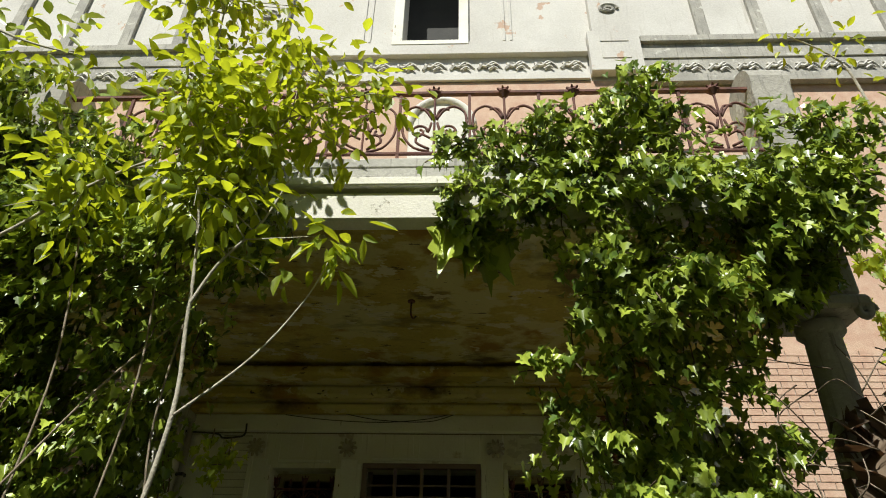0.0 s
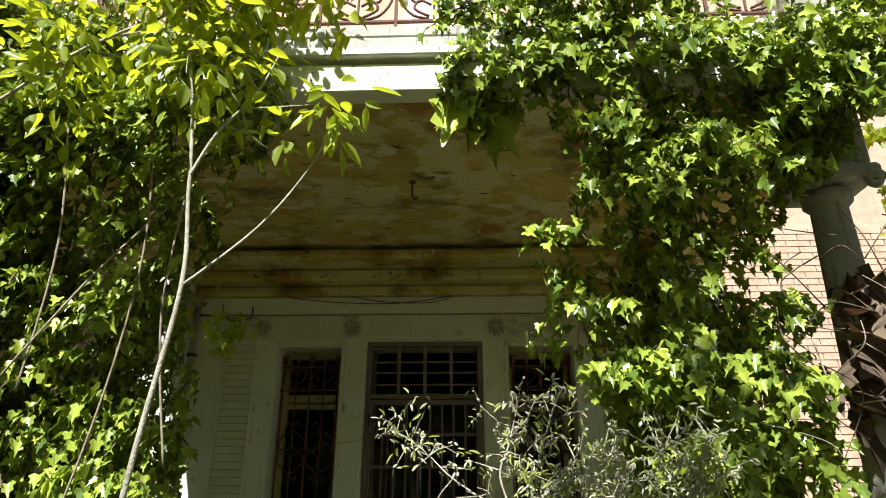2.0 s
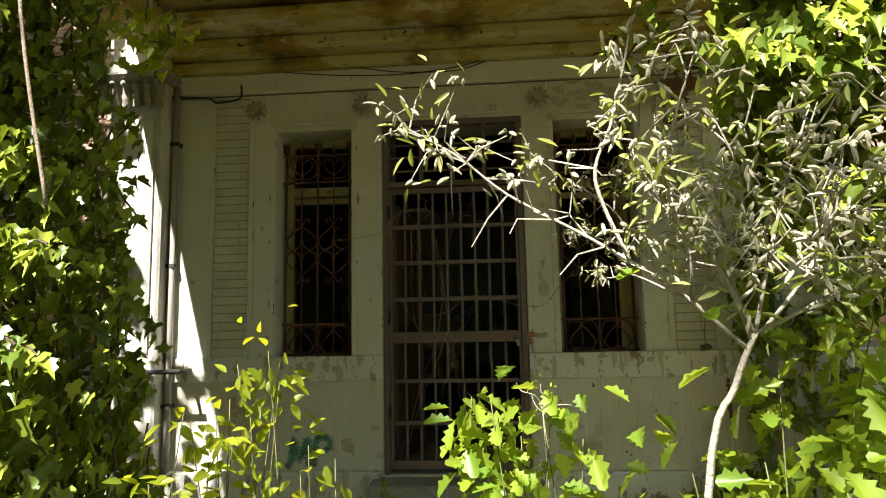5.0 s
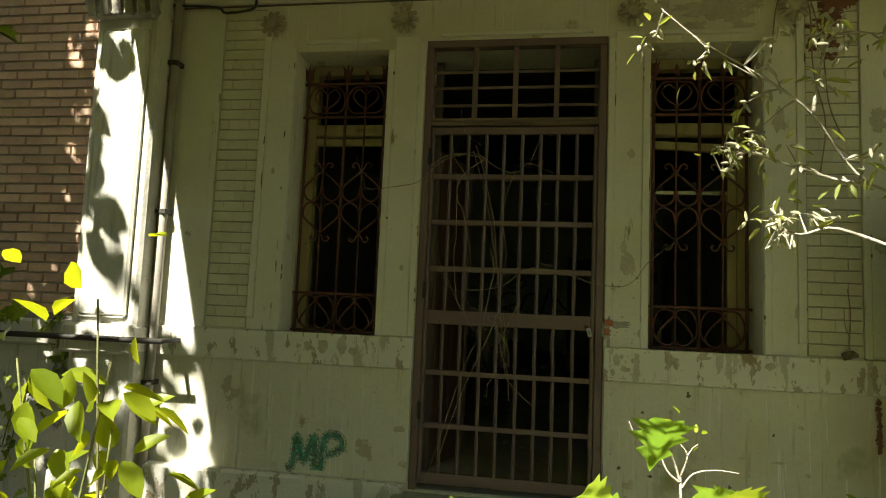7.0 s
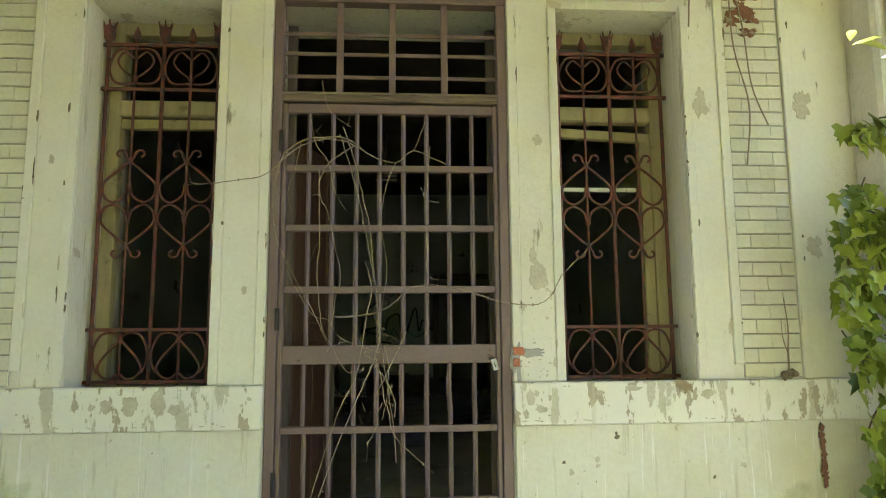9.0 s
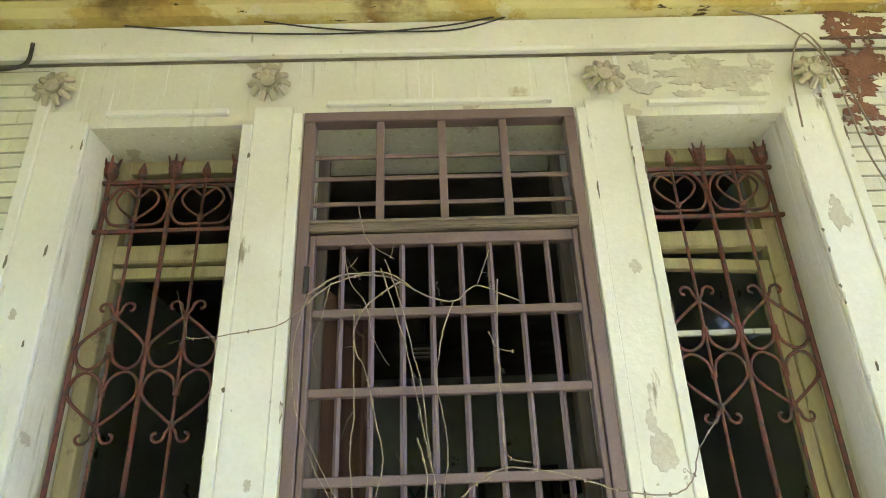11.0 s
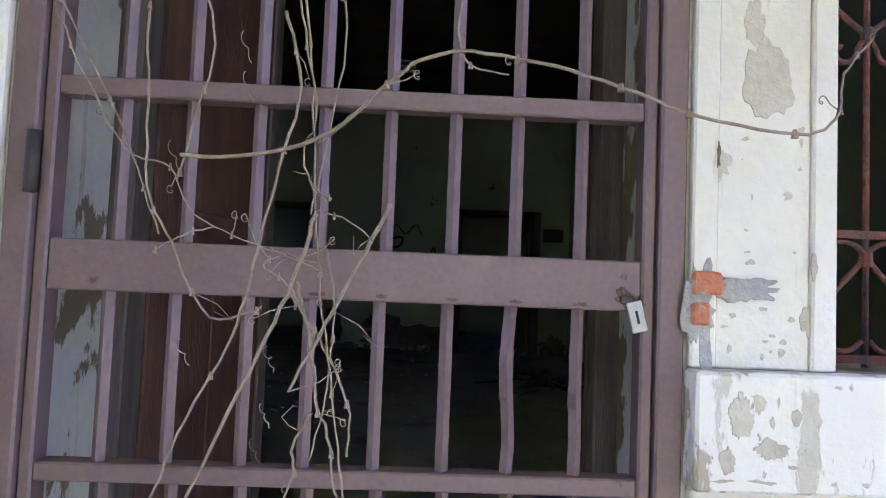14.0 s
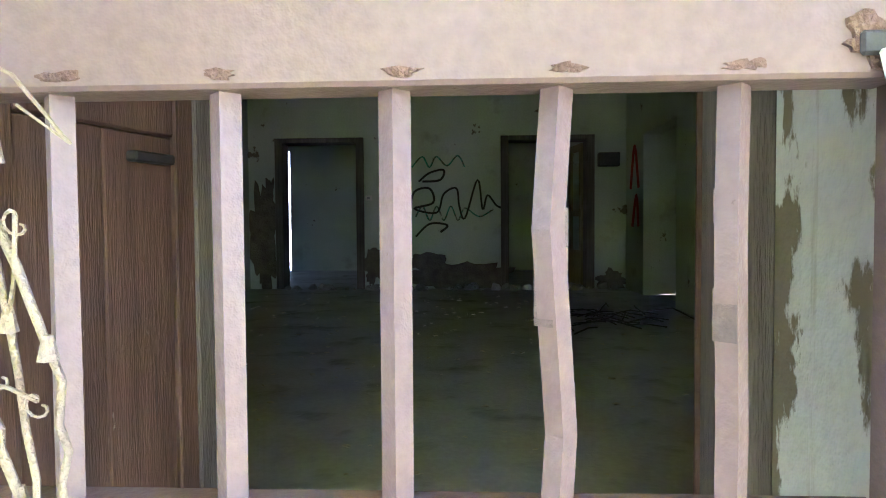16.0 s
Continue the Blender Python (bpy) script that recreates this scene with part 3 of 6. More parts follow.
for s in (-1, 1):
    a = lambda p, q: (min(s * p, s * q), max(s * p, s * q))
    side = "west" if s < 0 else "east"
    trim("upper_ledge_" + side, "dark weathered ledge of the upper storey", (*a(2.84, 9.0), -0.12, 0.01, 8.424, 8.535), (*a(2.84, 9.0), -0.04, 0.01, 7.815, 8.147), (*a(2.84, 9.0), -0.09, 0.01, 7.671, 7.813), (*a(2.84, 9.0), -0.06, 0.01, 8.148, 8.423), material=M_STONE)
    trim("upper_pilaster_" + side, "pale upper pilaster with a carved panel", (*a(2.12, 2.83), -0.12, 0.01, 7.871, 8.646), (*a(2.2, 2.75), -0.09, 0.028, 8.646, 12.963), (*a(2.28, 2.67), -0.13, -0.121, 8.092, 8.369), (*a(2.28, 2.67), -0.13, -0.121, 8.424, 8.557), material=M_UPPER)
    part("carved_boss", tubes([smooth_path([(s * 2.47 + 0.14 * math.cos(t) * (1 - t / 14), -0.1, 9.144 + 0.1 * math.sin(t) * (1 - t / 14)) for t in np.linspace(0, 12, 40)], 1)], 0.03, 5, 0.02), M_STONE, fr)
    for x in (3.7, 4.5, 5.4, 6.3):
        trim("upper_strip", "pale raised plaster strip of the upper wall", (*a(x, x + 0.16), -0.03, 0.028, 8.546, 12.963), material=M_STONE)
    for x in (0.95, 1.05):
        trim("upper_panel_edge", "thin plaster edge of an upper wall panel", (*a(x, x + 0.04), 0.01, 0.028, 8.646, 12.963), material=M_UPPER)
win = thing("window_3", (0, 0.1, 8.646), "dark upstairs window with a white surround", "window", kind="structure")
part("window_frame", boxes((-0.63, -0.49, -0.03, 0.12, 8.59, 11.081), (0.32, 0.46, -0.03, 0.12, 8.59, 11.081), (-0.63, 0.46, -0.06, 0.12, 8.513, 8.589)), M_TRIM, win)
# near-black sheet behind the opening, painted as the shade of an unlit room
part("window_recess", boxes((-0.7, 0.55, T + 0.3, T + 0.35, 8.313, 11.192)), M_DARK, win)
arch = thing("balcony_arch", (0.1, 0, 6.0), "pale round arch over the balcony door", "arch", kind="structure")
part("moulding", tubes([[(0.1 + 0.42 * math.cos(t), 0.0, 7.0 + 0.47 * math.sin(t)) for t in np.linspace(0, math.pi, 20)]], 0.05, 8), M_PILASTER, arch, smooth=True)
bm = bmesh.new()
f = [bm.verts.new((0.1 + 0.42 * math.cos(t), 0.008, 7.0 + 0.47 * math.sin(t))) for t in np.linspace(0, math.pi, 20)] + [bm.verts.new((-0.32, 0.008, 4.0)), bm.verts.new((0.52, 0.008, 4.0))]
bm.faces.new(f[::-1])
part("tympanum", bm, M_PILASTER, arch)

# ---- hall seen through the gate ----
HY = 8.6
solid("floor", boxes((-3.8, 2.548, 0.5, 13.0, -0.2, -0.02), (-0.56, 0.56, 0.002, 0.5, -0.018, -0.012)), M_HALLFLOOR, "dusty grey cement hall floor with grit", "floor")
solid("ceiling", boxes((-3.8, 2.6, T + 0.002, 13.0, 3.6, 3.8)), M_DIM_CEILING, "plaster hall ceiling coloured dark for the dim hall", "ceiling")
solid("wall_hall_west", boxes((-3.2, -3.0, T + 0.002, HY, -0.02, 3.6)), M_HALL, "pale green hall wall with scrawled paint", "wall")
solid("wall_hall_east", boxes((2.35, 2.55, T + 0.002, 6.4, -0.02, 3.6), (2.9, 3.0, 6.2, 7.9, -0.02, 3.6), (2.55, 2.9, 6.2, 6.3, -0.02, 3.6), (2.55, 2.9, 7.8, 7.9, -0.02, 3.6), (2.55, 2.9, 6.3, 7.8, 3.5, 3.6), (2.55, 2.9, 6.3, 7.8, -0.1, -0.021), (2.35, 2.55, 6.4, 7.7, 2.0, 3.6), (2.35, 2.55, 7.7, HY, -0.02, 3.6)), M_HALL, "pale green hall wall with a side doorway", "wall")
solid("wall_hall_end", boxes((-3.2, -2.56, HY, HY + 0.25, -0.02, 3.6), (-2.56, -1.385, HY, HY + 0.25, 2.09, 3.6), (-1.385, 0.655, HY, HY + 0.25, -0.02, 3.6), (0.655, 1.86, HY, HY + 0.25, 2.09, 3.6), (1.86, 2.55, HY, HY + 0.25, -0.02, 3.6)), M_HALL, "pale green peeling end wall of the hall", "wall")
solid("wall_back_rooms", boxes((-3.47, 2.6, 12.3, 12.5, -0.02, 3.6), (-3.9, -3.56, 12.3, 12.5, -0.02, 3.6), (-3.56, -3.47, 12.3, 12.5, 2.4, 3.6), (-0.2, 0.0, HY + 0.25, 12.3, -0.02, 3.6), (-3.9, -3.7, HY, 12.3, -0.02, 3.6), (-3.7, -3.2, HY, HY + 0.2, -0.02, 3.6), (2.45, 2.65, HY + 0.25, 12.3, -0.02, 3.6)), M_HALL, "pale green walls of the back rooms", "wall")

# ---- rosettes, patches of lost plaster, cables on the wall ----
def rosette(x, z):
    t = thing("rosette", (x, 0, z), "carved plaster flower rosette on the lintel", "rosette", "rosettes over the openings")
    bm = bmesh.new()
    tube(bm, [(x, -0.02, z), (x, -0.055, z)], 0.03, 12)
    part("core", bm, M_ROSETTE, t)
    for i in range(10):
        a = 2 * math.pi * i / 10
        bm = bmesh.new()
        c, s_ = math.cos(a), math.sin(a)
        tube(bm, [(x + 0.025 * c, -0.02, z + 0.025 * s_), (x + 0.055 * c, -0.045, z + 0.055 * s_), (x + 0.085 * c, -0.022, z + 0.085 * s_)], 0.02, 6, 0.012)
        part("petal", bm, M_ROSETTE, t)
    return t


for x in (-1.60, -0.71, 0.70, 1.60):
    rosette(x, 2.885)


def blob(cx, cz, rx, rz, y, thick, seed, rough=0.5, n=36):
    bm = bmesh.new()
    f, b = [], []
    y -= 0.0007 * ((seed * 7.317) % 1.0)
    for k in range(n):
        a = 2 * math.pi * k / n
        r = 1 + 0.8 * rough * noise.noise((math.cos(a) * 1.6 + seed, math.sin(a) * 1.6, seed * 2.3)) + 0.6 * rough * noise.noise((math.cos(a) * 6, math.sin(a) * 6, seed))
        f.append(bm.verts.new((cx + rx * r * math.cos(a), y, cz + rz * r * math.sin(a))))
        b.append(bm.verts.new((cx + rx * r * math.cos(a) * 1.04, y + thick, cz + rz * r * math.sin(a) * 1.04)))
    mid = bm.verts.new((cx, y, cz))
    for k in range(n):
        bm.faces.new((mid, f[k], f[(k + 1) % n]))
        bm.faces.new((f[k], f[(k + 1) % n], b[(k + 1) % n], b[k]))
    bmesh.ops.recalc_face_normals(bm, faces=bm.faces)
    return bm


part("plaster_loss", blob(0.69, 1.365, 0.04, 0.07, -0.0149, 0.003, 3.1), M_PATCH, wall)
part("plaster_loss", blob(0.665, 1.46, 0.018, 0.035, -0.0149, 0.003, 5.2), M_PATCH, wall)
part("plaster_loss", blob(0.655, 1.012, 0.062, 0.02, -0.0245, 0.006, 1.4, 0.6, 48), M_RENDER_GREY, wall)
part("plaster_loss", blob(0.578, 0.975, 0.026, 0.085, -0.0233, 0.002, 8.4, 0.9), M_RENDER_GREY, wall)
chip = random.Random(9)
for x0, x1, z0, z1 in ((0.561, 0.611, 1.0, 1.037), (0.561, 0.592, 0.95, 0.986)):
    bm = boxes((x0, x1, -0.032, -0.022, z0, z1), bevel=0.004)
    bmesh.ops.subdivide_edges(bm, edges=bm.edges[:], cuts=2)
    for v in bm.verts:
        n_ = noise.noise_vector(v.co * 60.0)
        v.co += Vector((0.004 * n_.x if v.co.x > x0 + 0.01 else 0.0, 0.002 * n_.y, 0.004 * n_.z))
    part("exposed_brick", bm, M_BRICK_BARE, wall, "bare orange brick behind lost plaster")
for i in range(22):
    u, v = random.random(), random.random()
    part("plaster_loss", blob(0.62 + 0.14 * u, 0.9 + 0.4 * v ** 3, 0.002 + 0.006 * random.random() ** 2, 0.002 + 0.007 * random.random() ** 2, -0.0147, 0.003, 120.3 + i * 1.9, 0.8, 14), M_PATCH, wall)
for i in range(34):
    s_ = random.choice((-1, 1))
    part("plaster_loss", blob(s_ * (0.6 + 1.0 * random.random()), 0.71 + 0.15 * random.random(), 0.002 + 0.008 * random.random() ** 2, 0.003 + 0.012 * random.random() ** 2, -0.0558, 0.003, 220.3 + i * 1.9, 0.8, 14), M_PATCH, wall)
for i, (x, z, r) in enumerate(((1.52, 2.2, 0.035), (1.52, 2.27, 0.02), (2.03, 2.22, 0.05), (2.05, 1.5, 0.035), (1.62, 1.12, 0.03), (0.70, 2.02, 0.02), (-0.66, 1.3, 0.012), (0.61, 1.22, 0.018), (0.77, 0.96, 0.02), (-1.54, 1.9, 0.014))):
    part("plaster_loss", blob(x, z, r, r * 1.5, -0.0149 if abs(x) < 1.9 else -0.0155, 0.003, 11.3 + i * 3.7, 0.7), M_PATCH, wall)
for i, (x, z, rx, rz) in enumerate(((-1.12, 0.80, 0.035, 0.04), (-1.0, 0.81, 0.03, 0.06), (-1.22, 0.80, 0.02, 0.03), (-0.93, 0.78, 0.025, 0.02), (0.63, 0.81, 0.018, 0.03), (0.68, 0.76, 0.025, 0.014), (0.66, 0.83, 0.01, 0.015), (0.72, 0.81, 0.008, 0.012), (0.61, 0.74, 0.012, 0.02), (1.45, 0.82, 0.03, 0.02), (1.1, 0.85, 0.04, 0.012), (0.95, 0.83, 0.02, 0.01))):
    part("plaster_loss", blob(x, z, rx, rz, -0.0562, 0.003, 40.3 + i * 2.9, 0.45, 60), M_PATCH, wall)
for i, (x, z, rx, rz) in enumerate(((1.02, 0.16, 0.02, 0.02), (1.06, 0.2, 0.012, 0.03), (1.32, 0.31, 0.03, 0.006), (1.5, 0.3, 0.04, 0.007), (0.92, 0.33, 0.02, 0.02), (-0.62, 0.33, 0.04, 0.02))):
    part("plaster_loss", blob(x, z, rx, rz, -0.0308, 0.003, 80.3 + i * 2.9, 0.8), M_PATCH, wall)
part("plaster_loss", blob(1.16, 2.9, 0.2, 0.05, -0.0045, 0.003, 33.7, 0.8), M_PATCH, wall)

bare = random.Random(17)
for i, (x, z, rx, rz, y_) in enumerate(((1.84, 2.95, 0.075, 0.06, -0.0165), (1.79, 2.83, 0.06, 0.05, -0.0165), (1.87, 3.12, 0.07, 0.06, -0.0525), (1.76, 2.71, 0.035, 0.04, -0.0165))):
    part("exposed_brick", blob(x, z, rx, rz, y_, 0.003, 290.3 + i * 2.7, 1.1, 48), M_BRICK_DARK, wall, "bare dark red brick behind lost plaster")
for i in range(22):
    z = 2.58 + 0.62 * bare.random()
    x = 1.70 + 0.25 * bare.random() - (0.06 if z < 2.8 else 0.0) * bare.random()
    if z < 2.72 and x > 1.83:
        continue
    w_ = 0.02 + 0.04 * bare.random()
    part("exposed_brick", blob(x, z, w_, 0.010 + 0.03 * bare.random(), -0.0165 if z < 3.0 else -0.0535, 0.003, 300.3 + i * 2.1, 1.0, 30), M_BRICK_DARK, wall, "bare dark red brick behind lost plaster")
for i in range(26):
    x, z = 0.86 + 0.56 * bare.random(), 2.79 + 0.22 * bare.random()
    part("plaster_loss", blob(x, z, 0.015 + 0.05 * bare.random(), 0.01 + 0.03 * bare.random(), -0.0035 - 0.0002 * i, 0.003, 400.3 + i * 1.7, 1.0, 28), M_PATCH, wall)
for i in range(60):
    x, z = 0.6 + 1.05 * bare.random(), 0.05 + 0.6 * bare.random()
    if bare.random() < 0.25:
        x = -x
    r_ = 0.003 + 0.012 * bare.random() ** 3
    part("plaster_loss", blob(x, z, r_ * (0.6 + bare.random()), r_, -0.0306, 0.002, 500.3 + i * 1.3, 1.0, 12), M_PATCH if i % 3 else M_CHIP, wall)
for i in range(70):
    e = bare.choice((0.566, 0.604, 0.766, 0.806, 1.435, 1.474, 1.612, 1.653, 1.947, 1.984)) * bare.choice((-1, 1))
    z = 0.95 + 1.7 * bare.random()
    part("paint_chip", blob(e, z, 0.0022 + 0.003 * bare.random(), 0.008 + 0.04 * bare.random() ** 2, -0.0247, 0.003, 600.3 + i * 1.3, 1.0, 14), M_CHIP if bare.random() < 0.6 else M_PATCH, wall)
for i in range(24):
    x = 0.6 + 1.05 * bare.random()
    part("paint_chip", blob(x * bare.choice((-1, 1)), 0.707 + 0.004 * bare.random(), 0.003 + 0.01 * bare.random(), 0.0015 + 0.002 * bare.random(), -0.0556, 0.003, 700.3 + i * 1.3, 1.0, 14), M_PATCH, wall)
for i in range(9):
    part("exposed_brick", blob(2.005 + 0.008 * bare.random(), 0.40 + 0.032 * i, 0.014, 0.02, -0.0135, 0.003, 800.3 + i * 1.3, 0.9, 16), M_BRICK_DARK, wall)


def cable(label, pts, r=0.006, cat="cable", name="wall_cable", mat=None):
    bm = bmesh.new()
    tube(bm, smooth_path(pts, 6), r, 6)
    return tagged(new(name, mesh_of(bm, mat or M_CABLE, name, True)), label, cat)


cable("thin dark cable sagging along the cornice", [(-1.35, -0.058, 3.19), (-0.9, -0.06, 3.14), (-0.4, -0.062, 3.12), (0.0, -0.06, 3.15), (0.25, -0.058, 3.20)], 0.004)
cable("second dark cable sagging along the cornice", [(-0.75, -0.058, 3.20), (-0.4, -0.062, 3.14), (0.05, -0.058, 3.13), (0.3, -0.056, 3.2)], 0.004)
cable("dark conduit bent round the cornice end", [(-2.3, -0.07, 3.02), (-2.0, -0.06, 3.0), (-1.93, -0.06, 2.96), (-1.78, -0.06, 2.97), (-1.72, -0.06, 3.0), (-1.72, -0.06, 3.1)], 0.009)
cable("dark iron bar over the brick panel", [(1.66, -0.05, 3.05), (2.1, -0.06, 3.04)], 0.008, mat=M_RUSTY_BROWN)
cable("dry creeper hanging beside the window", [(1.47, -0.04, 2.6), (1.5, -0.05, 2.9), (1.6, -0.05, 3.08), (1.68, -0.05, 2.9), (1.74, -0.05, 2.6), (1.77, -0.045, 2.3), (1.84, -0.045, 2.1)], 0.004, "creeper", "dry_creeper", M_VINE)
cable("dry creeper curled over the cornice", [(1.3, -0.07, 3.2), (1.5, -0.07, 3.12), (1.66, -0.05, 2.92), (1.69, -0.045, 2.5), (1.75, -0.045, 2.2), (1.72, -0.045, 1.9)], 0.004, "creeper", "dry_creeper", M_VINE)

weed = thing("dry_weed", (1.86, -0.03, 0.878), "dry broken weed stalk standing on the sill band", "weed")
part("stalk", tubes([smooth_path([(1.86, -0.03, 0.88), (1.855, -0.045, 1.0), (1.865, -0.04, 1.12), (1.85, -0.045, 1.26)], 5)], 0.005, 6, 0.002), M_VINE, weed, smooth=True)
part("stalk", tubes([smooth_path([(1.86, -0.035, 1.0), (1.835, -0.045, 1.06), (1.83, -0.045, 1.16)], 5)], 0.003, 5, 0.0015), M_VINE, weed, smooth=True)
for k in range(3):
    bm = bmesh.new()
    bmesh.ops.create_icosphere(bm, subdivisions=2, radius=0.02, matrix=pose(1.84 + 0.02 * k, -0.035, 0.897 + 0.004 * k))
    for v in bm.verts:
        v.co += 0.012 * Vector(noise.noise_vector(v.co * 40.0))
    part("root_clod", bm, M_CHIP, weed, "dark clod of earth and roots")

# ---- green spray on the apron ----
gr = thing("graffiti", (-1.1, -0.03, 0.2), "faded green sprayed letters on the plaster apron", "graffiti")
for pts in ([(-1.3, 0.06), (-1.26, 0.10), (-1.24, 0.32), (-1.19, 0.12), (-1.13, 0.33), (-1.12, 0.06)], [(-1.08, 0.06), (-1.06, 0.32), (-0.98, 0.34), (-0.95, 0.28), (-0.98, 0.22), (-1.05, 0.19)]):
    p3 = [(x - 0.02, -0.0335, 0.05 + (z - 0.06) * 0.76) for x, z in pts]
    for r_, y_, m_ in ((0.015, -0.0345, M_GREEN), (0.03, -0.0325, M_MIST)):
        bm = bmesh.new()
        tube(bm, smooth_path(p3, 6), r_, 8)
        for v in bm.verts:
            v.co.y = y_ + (v.co.y + 0.0335) * 0.08
        part("stroke", bm, m_, gr)

# ---- the gate ----
gate = thing("iron_gate", (0, 0.03, -0.02), "closed brown painted iron gate with square bars", "gate")
BARS = (-0.386, -0.274, -0.162, -0.053, 0.059, 0.169, 0.276, 0.387)
SHIFT = {-0.386: -0.008, -0.274: -0.012, -0.162: -0.004, -0.053: -0.01, 0.059: -0.007, 0.169: -0.003, 0.276: -0.003}
RAILS = ((0.02, 0.085), (0.345, 0.375), (0.66, 0.69), (0.966, 1.050), (1.288, 1.320), (1.576, 1.607), (1.861, 1.892), (2.145, 2.19))
for x0, x1 in ((-0.557, -0.512), (0.512, 0.557)):
    part("frame_post", boxes((x0, x1, -0.012, 0.055, -0.018, 2.70), bevel=0.004), M_GATE, gate)
part("frame_head", boxes((-0.557, 0.557, -0.012, 0.055, 2.702, 2.748), bevel=0.004), M_GATE, gate)
part("transom_bar", boxes((-0.511, 0.511, -0.014, 0.055, 2.2, 2.243), bevel=0.004), M_TRANSOM, gate, "worn brown wooden transom")
part("transom_moulding", boxes((-0.511, 0.511, -0.026, -0.0145, 2.226, 2.24), (-0.511, 0.511, -0.02, -0.0145, 2.206, 2.214), bevel=0.003), M_TRANSOM, gate)
for s in (-1, 1):
    u, v = sorted((s * 0.488, s * 0.510))
    part("stile", boxes((u, v, 0.0, 0.045, 0.02, 2.19), bevel=0.004), M_GATE, gate)
for z0, z1 in RAILS:
    part("rail", boxes((-0.487, 0.487, 0.002, 0.042, z0, z1), bevel=0.003), M_GATE, gate)
for (za, zb), (zc, zd) in zip(RAILS, RAILS[1:]):
    for x in BARS:
        bm = bmesh.new()
        bent = 0.0055 if (x == 0.276 and za == 0.66) else 0.0018 if (x == 0.387 and za == 0.66) else 0.0
        x += SHIFT.get(x, 0.0) if za == 0.66 else 0.0
        zs = [zb + (zc - zb) * k / 6 for k in range(7)]
        ps = [(x + bent * math.sin(math.pi * 2 * k / 6) - bent * (0.8 if 1 < k < 5 else 0), 0.022, z) for k, z in enumerate(zs)] if bent else [(x, 0.022, zb), (x, 0.022, zc)]
        tube(bm, ps, 0.0108, 4, cap=False)
        bmesh.ops.rotate(bm, verts=bm.verts, cent=(x, 0.022, 0), matrix=Matrix.Rotation(radians(45), 3, "Z"))
        part("bar", bm, M_GATE, gate)
for x, z0, z1, m_ in ((0.2695, 0.862, 0.888, M_BAND), (0.2690, 0.843, 0.8615, M_WORN), (0.2690, 0.81, 0.8425, M_BAND), (0.2700, 0.674, 0.69, M_BAND), (0.3855, 0.878, 0.90, M_WORN), (0.3855, 0.80, 0.835, M_BAND)):
    bm = bmesh.new()
    tube(bm, [(x, 0.022, z0), (x, 0.022, (z0 + z1) / 2), (x, 0.022, z1)], 0.0112, 4, cap=False)
    bmesh.ops.rotate(bm, verts=bm.verts, cent=(x, 0.022, 0), matrix=Matrix.Rotation(radians(45), 3, "Z"))
    part("worn_patch", bm, m_, gate, "bare worn band on a bar")
for x in (-0.246, 0.005, 0.257):
    part("transom_upright", boxes((x - 0.016, x + 0.016, 0.0, 0.03, 2.244, 2.701), bevel=0.002), M_GATE, gate)
for z in (2.337, 2.452, 2.554):
    part("transom_rod", boxes((-0.511, 0.511, 0.031, 0.043, z - 0.009, z + 0.009), bevel=0.002), M_GATE, gate)
for z in (0.4, 1.12, 1.95):
    part("hinge", tubes([[(-0.51, -0.018, z), (-0.51, -0.018, z + 0.1)]], 0.011, 8), M_CABLE, gate, smooth=True)
crust = random.Random(4)
for i in range(9):
    part("rust_crust", blob(0.463 + 0.011 * crust.gauss(0, 1), 0.986 + 0.008 * crust.gauss(0, 1), 0.006 + 0.006 * crust.random(), 0.004 + 0.005 * crust.random(), -0.0005, 0.003, 900.3 + i * 1.7, 0.9, 14), M_RUSTY_BROWN, gate)
for x in BARS[3:]:
    for k in range(2):
        part("rust_crust", blob(x + 0.004 * crust.gauss(0, 1), 0.9735 + 0.002 * crust.random(), 0.007 + 0.006 * crust.random(), 0.003, 0.0008, 0.003, 950.3 + 9 * x + k, 0.9, 14), M_RUSTY_BROWN, gate)
lock = part("lock", boxes((0.452, 0.474, -0.004, 0.001, 0.978, 0.993), bevel=0.002), M_CABLE, gate, "rusty keyhole in the lock rail")
bm = boxes((-0.013, 0.013, -0.002, 0.002, -0.026, 0.026), bevel=0.0018)
bmesh.ops.transform(bm, verts=bm.verts, matrix=pose(0.479, -0.006, 0.958, 0, -14, 0))
plate = part("lock_cover", bm, M_METAL, gate, "hanging bright metal keyhole cover")
bm = boxes((-0.002, 0.002, -0.004, -0.0026, -0.012, 0.010))
bmesh.ops.transform(bm, verts=bm.verts, matrix=pose(0.479, -0.006, 0.958, 0, -14, 0))
part("key_slot", bm, M_BLACK, plate, "black key slot")

# ---- window grilles and frames ----
def spiral(cx, cz, r, a0, turn, n=12):
    return [(cx + r * (1 - 0.75 * k / n) * math.cos(a0 + turn * k / n), cz + r * (1 - 0.75 * k / n) * math.sin(a0 + turn * k / n)) for k in range(n + 1)]


